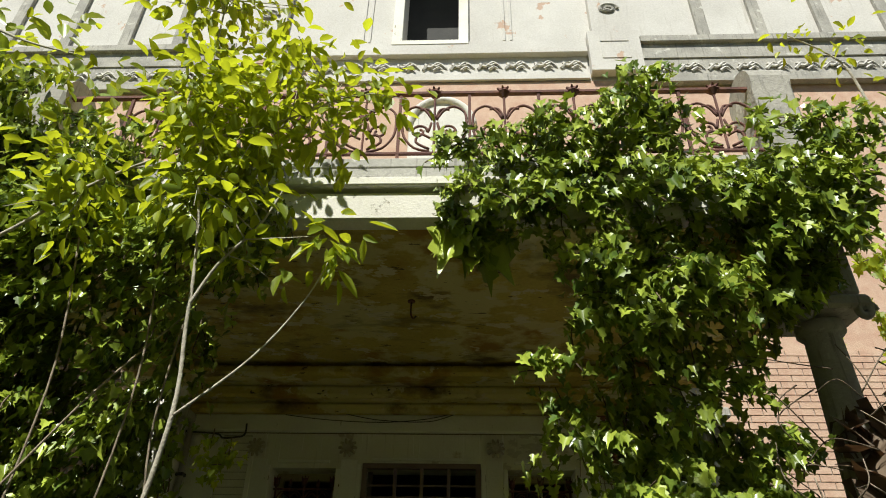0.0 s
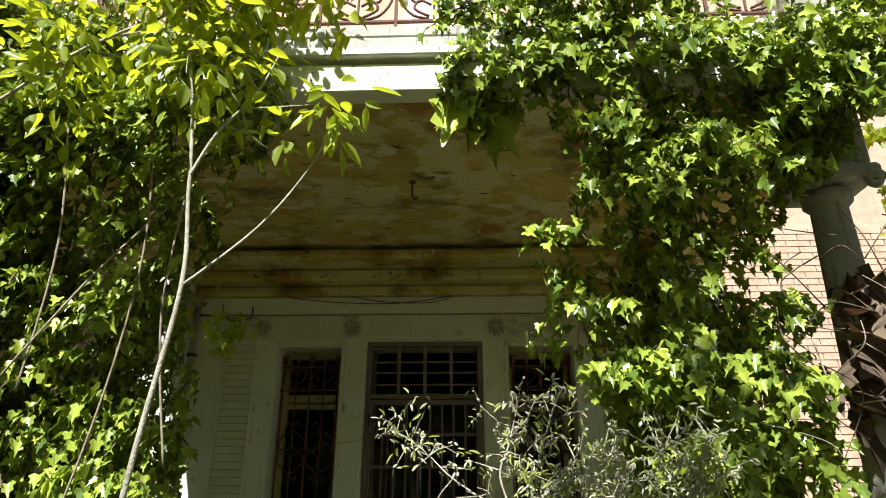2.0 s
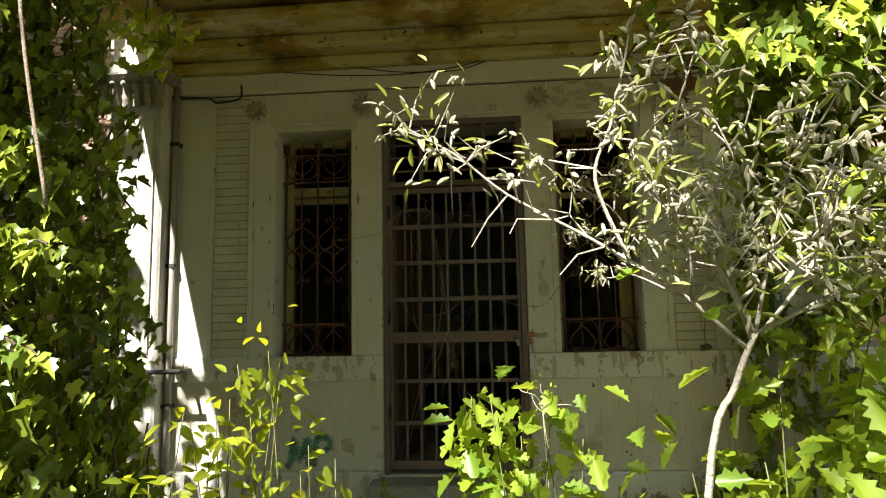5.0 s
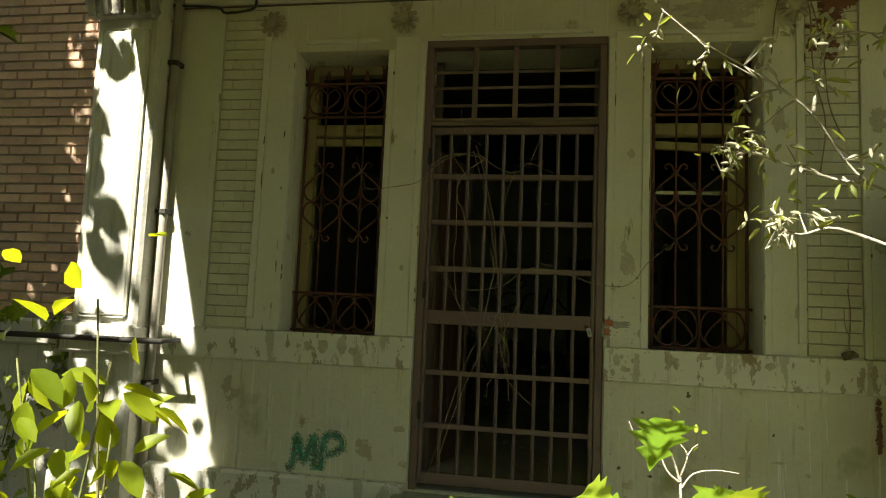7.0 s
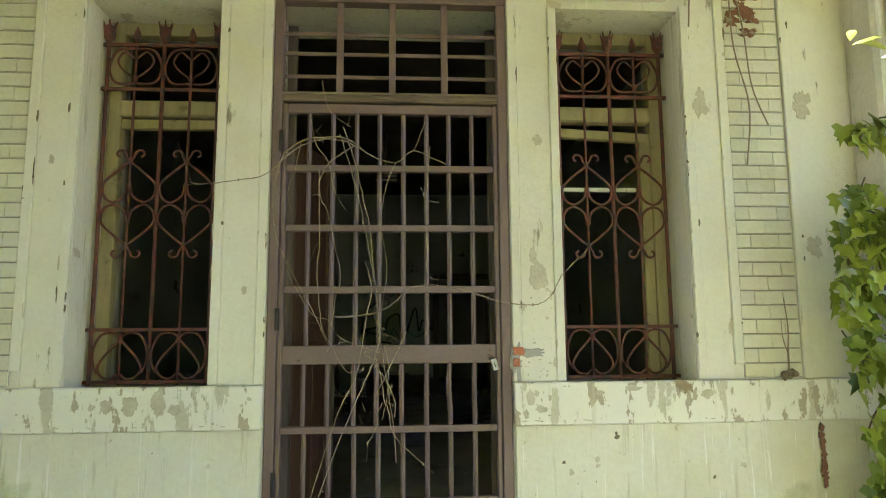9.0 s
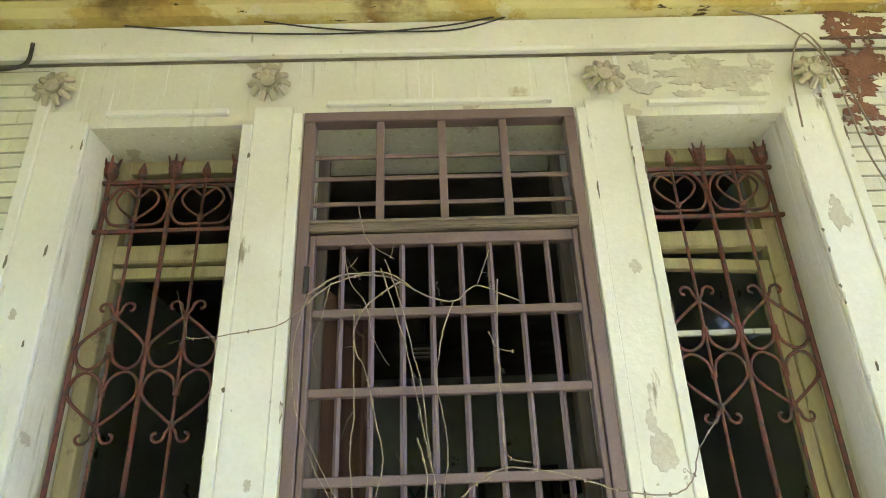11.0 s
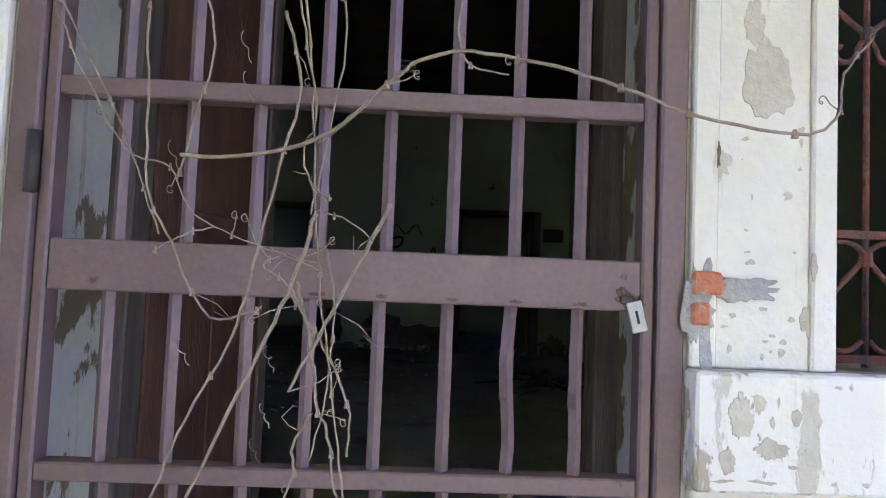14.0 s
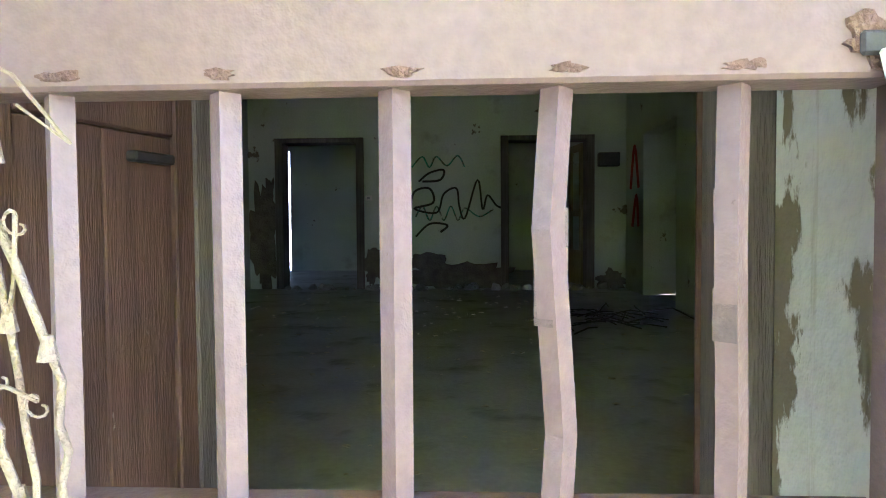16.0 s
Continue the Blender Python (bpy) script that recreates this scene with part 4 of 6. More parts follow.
def grille(cx):
    t = thing("window_grille", (cx, 0.12, 0.87), "rusty red wrought-iron window grille with heart scrolls", "grille", "window grilles")
    Y, W = 0.17, 0.27
    at = lambda pts: [(cx + u, Y, z) for u, z in pts]
    for u, r in ((-W, 0.010), (W, 0.010), (0, 0.010)):
        part("thick_bar", tubes([at([(u, 0.87), (u, 2.575)])], r, 8), M_RUST, t, smooth=True)
    for u in (-W / 2, W / 2):
        part("thin_bar", tubes([at([(u, 0.87), (u, 2.575)])], 0.0065, 8), M_RUST, t, smooth=True)
    for z in (0.885, 1.128, 2.310, 2.540):
        part("cross_rail", boxes((cx - W - 0.03, cx + W + 0.03, Y - 0.008, Y + 0.008, z - 0.008, z + 0.008)), M_RUST, t)
    for c in (-W / 2, W / 2):
        for q in (-1, 1):
            h = W / 2 - 0.008
            heart = [(c, 1.53), (c + q * h * 0.45, 1.575), (c + q * h * 0.962, 1.64), (c + q * h * 0.9, 1.705), (c + q * h * 0.55, 1.73), (c + q * h * 0.15, 1.70), (c + q * 0.006, 1.65)]
            part("heart_scroll", tubes([smooth_path(at(heart), 4)], 0.0065, 6), M_RUST, t, smooth=True)
            heart = [(u, 1.742 + (1.73 - z) * 1.0) for u, z in heart]
            part("heart_scroll", tubes([smooth_path(at(heart), 4)], 0.0065, 6), M_RUST, t, smooth=True)
            curl = [(c, 1.53), (c + q * 0.02, 1.50)] + spiral(c + q * 0.05, 1.495, 0.03, math.pi if q > 0 else 0, q * 4.6)
            part("curl", tubes([at(curl)], 0.006, 6), M_RUST, t, smooth=True)
            curl = [(u, 1.742 + (1.73 - z)) for u, z in curl]
            part("curl", tubes([at(curl)], 0.006, 6), M_RUST, t, smooth=True)
            low = [(c, 1.083), (c + q * h * 0.22, 1.052), (c + q * h * 0.6, 0.998), (c + q * h * 0.78, 0.948), (c + q * h * 0.6, 0.909), (c + q * h * 0.28, 0.900), (c + q * 0.008, 0.921)]
            part("heart_scroll", tubes([smooth_path(at(low), 4)], 0.006, 6), M_RUST, t, smooth=True)
            arch = [(c, 1.092), (c + q * h * 0.3, 1.113), (c + q * h * 0.72, 1.101), (c + q * h * 0.971, 1.034), (c + q * h * 0.944, 0.966), (c + q * h * 0.78, 0.925)]
            part("ring", tubes([smooth_path(at(arch), 4)], 0.006, 6), M_RUST, t, smooth=True)
            ring = [(c + q * 0.005, 2.340), (c + q * h * 0.75, 2.346), (c + q * h, 2.425), (c + q * h * 0.7, 2.510), (c + q * 0.01, 2.522)]
            part("ring", tubes([smooth_path(at(ring), 4)], 0.0065, 6), M_RUST, t, smooth=True)
            inner = [(c, 2.364), (c + q * h * 0.5, 2.413), (c + q * h * 0.68, 2.461), (c + q * h * 0.4, 2.504), (c + q * 0.005, 2.467)]
            part("heart_scroll", tubes([smooth_path(at(inner), 4)], 0.0055, 6), M_RUST, t, smooth=True)
        for z in (1.53, 1.65, 1.82, 1.94, 1.079, 2.364):
            part("collar", tubes([[(cx + c, Y, z - 0.013), (cx + c, Y, z + 0.013)]], 0.013, 8), M_RUST, t)
    for u in (-W, 0, W):
        bm = bmesh.new()
        lathe(bm, [(0.01, 2.555), (0.026, 2.575), (0.03, 2.605), (0.022, 2.635), (0.012, 2.640)], cx + u, Y, 8)
        for k in range(5):
            a = 2 * math.pi * k / 5
            tube(bm, [(cx + u + 0.02 * math.cos(a), Y + 0.02 * math.sin(a), 2.615), (cx + u + 0.034 * math.cos(a), Y + 0.034 * math.sin(a), 2.660)], 0.009, 4, 0.003)
        part("crown_finial", bm, M_RUST, t)
    for u in (-W / 2, W / 2):
        bm = bmesh.new()
        lathe(bm, [(0.008, 2.555), (0.02, 2.565), (0.018, 2.595), (0.004, 2.635)], cx + u, Y, 8)
        part("spear_finial", bm, M_RUST, t)
    return t


for cx in (-1.135, 1.125):
    grille(cx)
for i, s in enumerate((-1, 1)):
    cx = s * 1.12
    w = thing("window_%d" % (i + 1), (cx, 0.27, 0.87), "old window with yellowed wooden frame and missing panes", "window", kind="structure")
    part("window_frame", boxes((cx - 0.308, cx - 0.245, 0.25, 0.31, 0.862, 2.698), (cx + 0.245, cx + 0.308, 0.25, 0.31, 0.862, 2.698), (cx - 0.245, cx + 0.245, 0.25, 0.31, 2.63, 2.698), bevel=0.004), M_FRAME, w)
    part("transom_bar", boxes((cx - 0.245, cx + 0.245, 0.235, 0.31, 2.2, 2.28), bevel=0.008), M_FRAME, w)
    bm = boxes((-0.245, 0.245, -0.02, 0.02, -0.025, 0.025), bevel=0.004)
    bmesh.ops.transform(bm, verts=bm.verts, matrix=pose(cx, 0.285, 2.165 if s < 0 else 2.135, 0, 0 if s < 0 else 3, 0))
    part("sash_rail", bm, M_FRAME, w)
    part("window_sill", boxes((cx - 0.308, cx + 0.308, 0.0, 0.34, 0.846, 0.862)), M_STONE, w)
    if s > 0:
        part("glazing_bar", boxes((cx - 0.245, cx + 0.245, 0.27, 0.29, 1.832, 1.852)), M_TRIM, w)
        bm = blob(cx + 0.1, 1.88, 0.1, 0.06, 0.28, 0.003, 7.7, 1.2, 11)
        ob = part("broken_pane", bm, M_GLASS, w)
    ob = part("sash_stile", boxes((cx + 0.19, cx + 0.243, 0.262, 0.298, 0.87, 2.1), bevel=0.003), M_FRAME, w) if s > 0 else None

# ---- wooden double door behind the gate ----
for s in (-1, 1):
    a = lambda u, v: (min(s * u, s * v), max(s * u, s * v))
    part("jamb_lining", boxes((*a(0.552, 0.559), 0.075, 0.32, -0.01, 2.74)), M_JAMB, wall, "peeling pale green jamb beside the gate")
    part("door_lining", boxes((*a(0.505, 0.559), 0.33, 0.36, -0.01, 2.74), (*a(0.52, 0.559), 0.361, 0.46, -0.01, 2.74), bevel=0.004), M_WOOD_GREY, wall, "weathered brown door lining")
for s, ang in ((-1, 73.0), (1, 128.0)):
    d = thing("door_leaf", (s * 0.535, 0.47, -0.01), "open panelled brown wooden door leaf, paint worn", "door", "double door leaves")
    m = pose(s * 0.535, 0.47, 0) @ (pose(0, 0, 0, 0, 0, ang) if s < 0 else pose(0, 0, 0, 0, 0, 180 - ang) )
    def leaf_part(name, rows, mat, bevel=0.004, label="", parent=d, m=m):
        bm = boxes(*rows, bevel=bevel)
        if s > 0:
            bmesh.ops.scale(bm, vec=(1, 1, 1), verts=bm.verts)
        bmesh.ops.transform(bm, verts=bm.verts, matrix=m)
        return part(name, bm, mat, parent, label)
    leaf_part("stile", [(0.0, 0.09, -0.02, 0.02, 0.0, 2.15)], M_WOOD)
    leaf_part("stile", [(0.43, 0.52, -0.02, 0.02, 0.0, 2.15)], M_WOOD)
    leaf_part("meeting_strip", [(0.475, 0.525, -0.032, -0.021, 0.0, 2.15)], M_WOOD_GREY)
    for z0, z1 in ((0.0, 0.2), (1.06, 1.16), (2.05, 2.15)):
        leaf_part("cross_rail", [(0.091, 0.429, -0.02, 0.02, z0, z1)], M_WOOD)
    leaf_part("lower_panel", [(0.091, 0.26, -0.012, 0.012, 0.201, 1.059), (0.262, 0.429, -0.012, 0.012, 0.201, 1.059)], M_WOOD)
    leaf_part("upper_panel", [(0.091, 0.429, -0.008, 0.008, 1.161, 2.049)], M_WOOD)
    leaf_part("latch", [(0.30, 0.40, -0.05, -0.022, 1.0, 1.02)], M_CABLE)

# ---- dry vines on the gate ----
vines = thing("dead_vine", (-0.1, -0.03, 0.0), "leafless dry vine tangled through the gate bars", "vine")
rng = np.random.default_rng(5)


def strand(pts, r, jit=0.012):
    p = [(x + rng.normal() * jit * 0.5, y, z + rng.normal() * jit * 0.5) for x, y, z in pts]
    q = [v + Vector((rng.normal() * 0.0011, rng.normal() * 0.0011, rng.normal() * 0.0011)) for v in smooth_path(p, 5)]
    part("strand", tubes([q], r * 0.75, 6, r * 0.45), M_VINE, vines, smooth=True)
    for v in q[3::6]:
        if rng.random() < 0.75 and r < 0.0048:
            part("node", tubes([[v + Vector((0, 0, -0.006)), v, v + Vector((0, 0, 0.006))]], r * 1.25, 6, r * 0.6), M_VINE, vines)
        if rng.random() < 0.42:
            dx, dz = rng.normal() * 0.035, rng.normal() * 0.035
            tip_ = v + Vector((dx, -0.008, dz))
            curl_ = [tip_ + Vector((0.004 * math.cos(a) - 0.004, 0.001 * a, 0.004 * math.sin(a) - 0.001 * a)) for a in np.arange(0, 8, 0.7)] if rng.random() < 0.5 else [tip_, tip_ + Vector((rng.normal() * 0.02, 0, rng.normal() * 0.02))]
            part("tendril", tubes([[v, v + Vector((dx * 0.6, -0.004, dz * 0.4))] + curl_], 0.0011, 4, 0.0007), M_VINE, vines)


FY = -0.035


def runner(r, jit, *xz):
    """The vine stands out from the gate below the middle rail."""
    strand([(x, FY - 0.005 - 0.075 * min(1.0, max(0.0, (1.25 - z) / 0.25)) - 0.004 * math.sin(3 * k), z) for k, (x, z) in enumerate(xz)], r, jit)


# the arches across the head of the gate and across its middle
runner(0.0048, 0.004, (-0.495, 1.939), (-0.4, 1.997), (-0.295, 2.013), (-0.2, 2.006), (-0.096, 1.927), (0.024, 1.896), (0.1, 1.95), (0.177, 1.927), (0.258, 1.892))
runner(0.0045, 0.004, (-0.52, 1.88), (-0.42, 1.97), (-0.31, 2.0), (-0.2, 1.99), (-0.13, 1.95))
strand([(-0.45, FY, 1.955), (-0.57, FY, 1.836), (-0.727, FY, 1.804), (-0.884, FY, 1.787), (-0.95, 0.05, 1.85), (-1.03, 0.12, 2.02)], 0.0032, 0.004)
strand([(-0.254, -0.08, 1.179), (-0.139, -0.10, 1.182), (-0.019, -0.14, 1.212), (0.061, -0.18, 1.272), (0.121, -0.21, 1.303), (0.192, -0.22, 1.309), (0.308, -0.23, 1.289), (0.411, -0.23, 1.257), (0.480, -0.23, 1.238), (0.624, -0.21, 1.222), (0.711, -0.16, 1.259), (0.790, -0.06, 1.364), (0.954, 0.10, 1.500)], 0.0042, 0.003)
# long hanging runners
runner(0.0034, 0.006, (-0.495, 1.939), (-0.535, 1.768), (-0.528, 1.57), (-0.47, 1.425), (-0.395, 1.288), (-0.331, 1.184), (-0.27, 1.059))
runner(0.003, 0.004, (-0.326, 2.287), (-0.282, 2.137), (-0.188, 2.064))
runner(0.0036, 0.006, (-0.219, 2.064), (-0.172, 1.908), (-0.127, 1.713), (-0.099, 1.605), (-0.074, 1.416), (-0.059, 1.283), (-0.043, 1.106), (-0.018, 0.946), (0.001, 0.808), (0.015, 0.688), (0.03, 0.55))
runner(0.0034, 0.006, (-0.24, 2.03), (-0.19, 1.88), (-0.145, 1.7), (-0.11, 1.52), (-0.085, 1.4), (-0.058, 1.264), (-0.071, 1.206), (-0.055, 1.141), (-0.023, 1.125))
runner(0.003, 0.006, (-0.374, 2.102), (-0.347, 1.979), (-0.291, 1.894), (-0.259, 1.763), (-0.207, 1.668))
runner(0.004, 0.006, (-0.172, 1.976), (-0.277, 1.893), (-0.326, 1.812), (-0.316, 1.732), (-0.285, 1.654), (-0.253, 1.505), (-0.226, 1.365), (-0.248, 1.245), (-0.259, 1.144))
runner(0.0038, 0.006, (-0.33, 1.85), (-0.325, 1.66), (-0.32, 1.5), (-0.327, 1.425), (-0.323, 1.297), (-0.297, 1.13), (-0.252, 1.044), (-0.184, 0.944), (-0.104, 0.959))
runner(0.0036, 0.006, (0.024, 1.896), (-0.016, 1.806), (-0.029, 1.711), (-0.05, 1.604), (-0.024, 1.472), (-0.02, 1.373), (-0.037, 1.227), (-0.05, 1.1))
runner(0.0032, 0.004, (0.163, 2.094), (0.109, 1.946))
runner(0.0038, 0.006, (0.187, 1.97), (0.169, 1.803), (0.166, 1.615), (0.172, 1.496), (0.171, 1.369), (0.251, 1.34))
runner(0.003, 0.004, (-0.42, 1.98), (-0.44, 1.86), (-0.47, 1.75), (-0.45, 1.66))
runner(0.0028, 0.004, (0.14, 1.78), (0.17, 1.72), (0.23, 1.71))
# the tangle round the lock rail
runner(0.0024, 0.003, (-0.477, 1.412), (-0.426, 1.31), (-0.348, 1.192), (-0.273, 1.159), (-0.238, 1.106), (-0.191, 1.073), (-0.112, 1.042), (-0.035, 1.02))
runner(0.0022, 0.003, (-0.191, 1.073), (-0.24, 1.055), (-0.275, 1.03))
runner(0.004, 0.003, (-0.112, 1.428), (-0.087, 1.309), (-0.103, 1.176), (-0.119, 1.102), (-0.13, 0.991), (-0.157, 0.892), (-0.208, 0.793), (-0.249, 0.681), (-0.32, 0.45), (-0.41, 0.15), (-0.45, 0.03))
runner(0.005, 0.002, (-0.042, 1.097), (-0.065, 0.993), (-0.109, 0.894), (-0.18, 0.73), (-0.27, 0.5), (-0.36, 0.22))
runner(0.004, 0.002, (-0.069, 0.985), (-0.048, 0.945), (-0.028, 0.913), (0.021, 0.821), (0.021, 0.744))
runner(0.004, 0.002, (-0.064, 0.995), (-0.044, 0.938), (-0.027, 0.857), (-0.021, 0.808), (-0.003, 0.763), (0.008, 0.696), (0.06, 0.62), (0.19, 0.51))
runner(0.003, 0.002, (-0.027, 1.052), (-0.006, 0.971), (-0.006, 0.899), (-0.011, 0.808), (-0.032, 0.733))
runner(0.0036, 0.002, (-0.028, 0.804), (-0.053, 0.759), (-0.054, 0.711), (-0.09, 0.64))
runner(0.0024, 0.002, (-0.086, 1.034), (-0.112, 1.016), (-0.081, 0.993), (-0.06, 0.96))
runner(0.002, 0.002, (-0.047, 1.106), (0.009, 1.09), (0.046, 1.057))
runner(0.0028, 0.002, (-0.106, 1.042), (-0.06, 1.025), (-0.024, 1.008))
# a cut pale stick leaning before the rail
strand([(0.072, -0.14, 1.111), (0.03, -0.147, 1.022), (-0.01, -0.155, 0.938), (-0.056, -0.162, 0.845)], 0.005, 0.0)
for i in range(16):
    x, z = rng.uniform(-0.3, 0.02), rng.uniform(0.7, 2.0)
    k = rng.uniform(0.003, 0.007)
    f = rng.uniform(0.5, 0.8)
    pts = [(x + k * (1 - j / 30) * math.cos(j * f) + 0.0006 * j, FY - 0.01 + 0.0012 * j, z + k * (1 - j / 30) * math.sin(j * f) - 0.002 * j) for j in range(22)]
    part("tendril", tubes([pts], 0.0009, 4), M_VINE, vines)

# ---- balcony railing ----
rl = thing("balcony_railing", (0.15, -3.25, 3.735), "rusty wrought-iron balcony railing with scrolls and flowers", "railing")
RY, Z0 = -3.24, 3.735
part("top_rail", boxes((-2.12, 2.19, RY - 0.016, RY + 0.016, 4.278, 4.296)), M_RAILING, rl)
part("bottom_rail", boxes((-2.12, 2.19, RY - 0.011, RY + 0.011, 3.79, 3.803)), M_RAILING, rl)
PW = 0.434
scroll_paths = []
for q in (-1, 1):
    big = [(q * 0.018, 4.041)] + [(q * 0.092 + 0.055 * math.cos(a) * (1 - 0.05 * k), 3.968 + 0.055 * math.sin(a) * (1 - 0.05 * k)) for k, a in enumerate([math.pi * 0.8 * (1 if q > 0 else -1) * 0 + (math.pi - q * math.pi * 0 - q * 0.506 * j if q > 0 else 0.55 * j) for j in range(15)])]
    scroll_paths.append(big)
    scroll_paths.append([(q * 0.014, 4.068), (q * 0.055, 4.141), (q * 0.120, 4.177), (q * 0.184, 4.131), (q * 0.198, 4.041), (q * 0.184, 3.932), (q * 0.120, 3.842), (q * 0.028, 3.814)])
    scroll_paths.append([(q * 0.028, 3.832), (q * 0.110, 3.887), (q * 0.083, 3.950), (q * 0.018, 3.914)])
    scroll_paths.append([(q * 0.009, 4.077), (q * 0.037, 4.150), (q * 0.092, 4.150)])
scroll_mesh = mesh_of(tubes([smooth_path([(u, 0, z) for u, z in p], 3) for p in scroll_paths], 0.0085, 6), M_RAILING, "scroll_panel", True)
bm = bmesh.new()
tube(bm, [(0, 0, 3.814), (0, 0, 4.313)], 0.008, 6)
lathe(bm, [(0.012, 4.249), (0.04, 4.285), (0.03, 4.313), (0.012, 4.331)], 0, 0, 8)
for k in range(7):
    a = 2 * math.pi * k / 7
    tube(bm, [(0.02 * math.cos(a), 0.02 * math.sin(a), 4.295), (0.045 * math.cos(a), 0.045 * math.sin(a), 4.313)], 0.014, 4, 0.006)
flower_mesh = mesh_of(bm, M_RAILING, "flower_stem")
k = 0
x = 0.03 - 4 * PW
while x < 2.2:
    part("post", boxes((x - 0.009, x + 0.009, RY - 0.009, RY + 0.009, Z0, 4.277)), M_RAILING, rl)
    if x + PW < 2.22:
        for nm, me in (("scroll_panel", scroll_mesh), ("flower_stem", flower_mesh)):
            ob = part(nm, me, None, rl)
            ob.location = (x + PW / 2 - rl.location.x, RY - rl.location.y, 0 - rl.location.z)
            ob.matrix_parent_inverse = Matrix()
    x += PW

# ---- hall details ----
for x0, x1 in ((-2.56, -1.385), (0.655, 1.86)):
    d = thing("door_frame", ((x0 + x1) / 2, HY, -0.02), "dark wooden door frame in the hall end wall", "door frame", "hall door frames", "structure")
    for u, v, z0, z1 in ((x0 - 0.05, x0 + 0.06, -0.02, 2.13), (x1 - 0.06, x1 + 0.05, -0.02, 2.13), (x0 + 0.06, x1 - 0.06, 2.06, 2.13)):
        part("frame_board", boxes((u, v, HY - 0.03, HY + 0.27, z0, z1), bevel=0.005), M_WOOD_GREY, d)
for x, ang, col in ((-1.46, 97, M_HALL), (1.79, 100, M_FRAME)):
    d = thing("hall_door", (x, HY + 0.28, -0.02), "half-glazed pale green door standing open", "door", "hall doors")
    m = pose(x, HY + 0.28, 0, 0, 0, ang)
    for nm, rows in (("bottom_panel", (0.0, 0.55, -0.02, 0.02, 0.0, 0.5)), ("stile", (0.0, 0.09, -0.02, 0.02, 0.502, 2.05)), ("stile", (0.46, 0.55, -0.02, 0.02, 0.502, 2.05)), ("top_rail", (0.091, 0.459, -0.02, 0.02, 1.95, 2.05)), ("lock_rail", (0.091, 0.459, -0.02, 0.02, 1.0, 1.08))):
        bm = boxes(rows, bevel=0.004)
        bmesh.ops.transform(bm, verts=bm.verts, matrix=m)
        part(nm, bm, col, d)
hall_end = bpy.data.objects["wall_hall_end"]
for i, (x, z, rx, rz) in enumerate(((0.0, 0.12, 0.7, 0.24), (-0.45, 0.36, 0.28, 0.12), (-1.2, 0.25, 0.14, 0.26), (-2.8, 0.6, 0.16, 0.8), (2.15, 0.1, 0.2, 0.15), (-2.72, 1.2, 0.1, 0.4))):
    part("bare_patch", blob(x, z, rx, rz, HY - 0.006, 0.004, 60.3 + i * 2.7, 0.8), M_DAMP, hall_end)
box_ob = thing("meter_box", (2.1, HY - 0.06, 1.68), "small dark wall box in the hall", "box")
part("case", boxes((1.95, 2.24, HY - 0.12, HY - 0.002, 1.68, 1.87), bevel=0.01), M_DARK, box_ob)
part("lid", boxes((1.98, 2.21, HY - 0.135, HY - 0.121, 1.7, 1.85), bevel=0.004), M_CABLE, box_ob)
sw = thing("light_switch", (-1.27, HY - 0.01, 1.24), "small white light switch on the hall wall", "switch")
part("plate", boxes((-1.32, -1.22, HY - 0.012, HY - 0.002, 1.24, 1.31), bevel=0.003), M_TRIM, sw)
part("button", boxes((-1.29, -1.25, HY - 0.02, HY - 0.013, 1.26, 1.29), bevel=0.003), M_METAL, sw)
hg = thing("hall_graffiti", (0, HY - 0.005, 1.2), "black and green sprayed scrawl on the hall wall", "graffiti")
for mat, r, pts in ((M_BLACK, 0.016, [(-0.68, 1.05), (-0.62, 1.35), (-0.4, 1.4), (-0.35, 1.2), (-0.62, 1.12), (-0.3, 1.06), (-0.2, 1.32), (-0.02, 1.4), (0.02, 1.15), (0.1, 0.98), (0.28, 1.52), (0.35, 1.1), (0.42, 1.3), (0.55, 1.15), (0.7, 1.1)]),
                    (M_BLACK, 0.016, [(-0.55, 1.5), (-0.4, 1.62), (-0.2, 1.66), (-0.25, 1.52), (-0.5, 1.5)]), (M_BLACK, 0.016, [(-0.6, 0.72), (-0.4, 0.9), (-0.15, 0.88), (-0.25, 0.78)]),
                    (M_GREEN, 0.012, [(-0.65, 1.7), (-0.5, 1.85), (-0.4, 1.7), (-0.3, 1.85), (-0.15, 1.72), (0.0, 1.86), (0.1, 1.7)]), (M_GREEN, 0.012, [(-0.6, 1.0), (-0.5, 1.15), (-0.4, 0.95), (-0.3, 1.15), (-0.2, 0.95), (-0.1, 1.15), (0.0, 0.95), (0.1, 1.12), (0.3, 1.0), (0.5, 1.1)])):
    bm = bmesh.new()
    tube(bm, smooth_path([(x, HY - 0.005, z) for x, z in pts], 6), r, 6)
    for v in bm.verts:
        v.co.y = HY - 0.005 + (v.co.y - HY + 0.005) * 0.15
    part("stroke", bm, mat, hg)
he = thing("red_graffiti", (2.345, 8.0, 1.0), "red sprayed marks on the hall side wall", "graffiti")
for pts in ([(8.3, 1.35), (8.1, 1.9), (7.9, 1.35)], [(8.2, 0.85), (8.0, 1.25), (7.9, 0.85)]):
    part("stroke", tubes([smooth_path([(2.347, y, z) for y, z in pts], 4)], 0.025, 5), M_RED, he)
twigs = thing("twig_heap", (1.43, 5.7, -0.02), "heap of dry twigs and rubbish on the floor", "debris")
rng = np.random.default_rng(8)
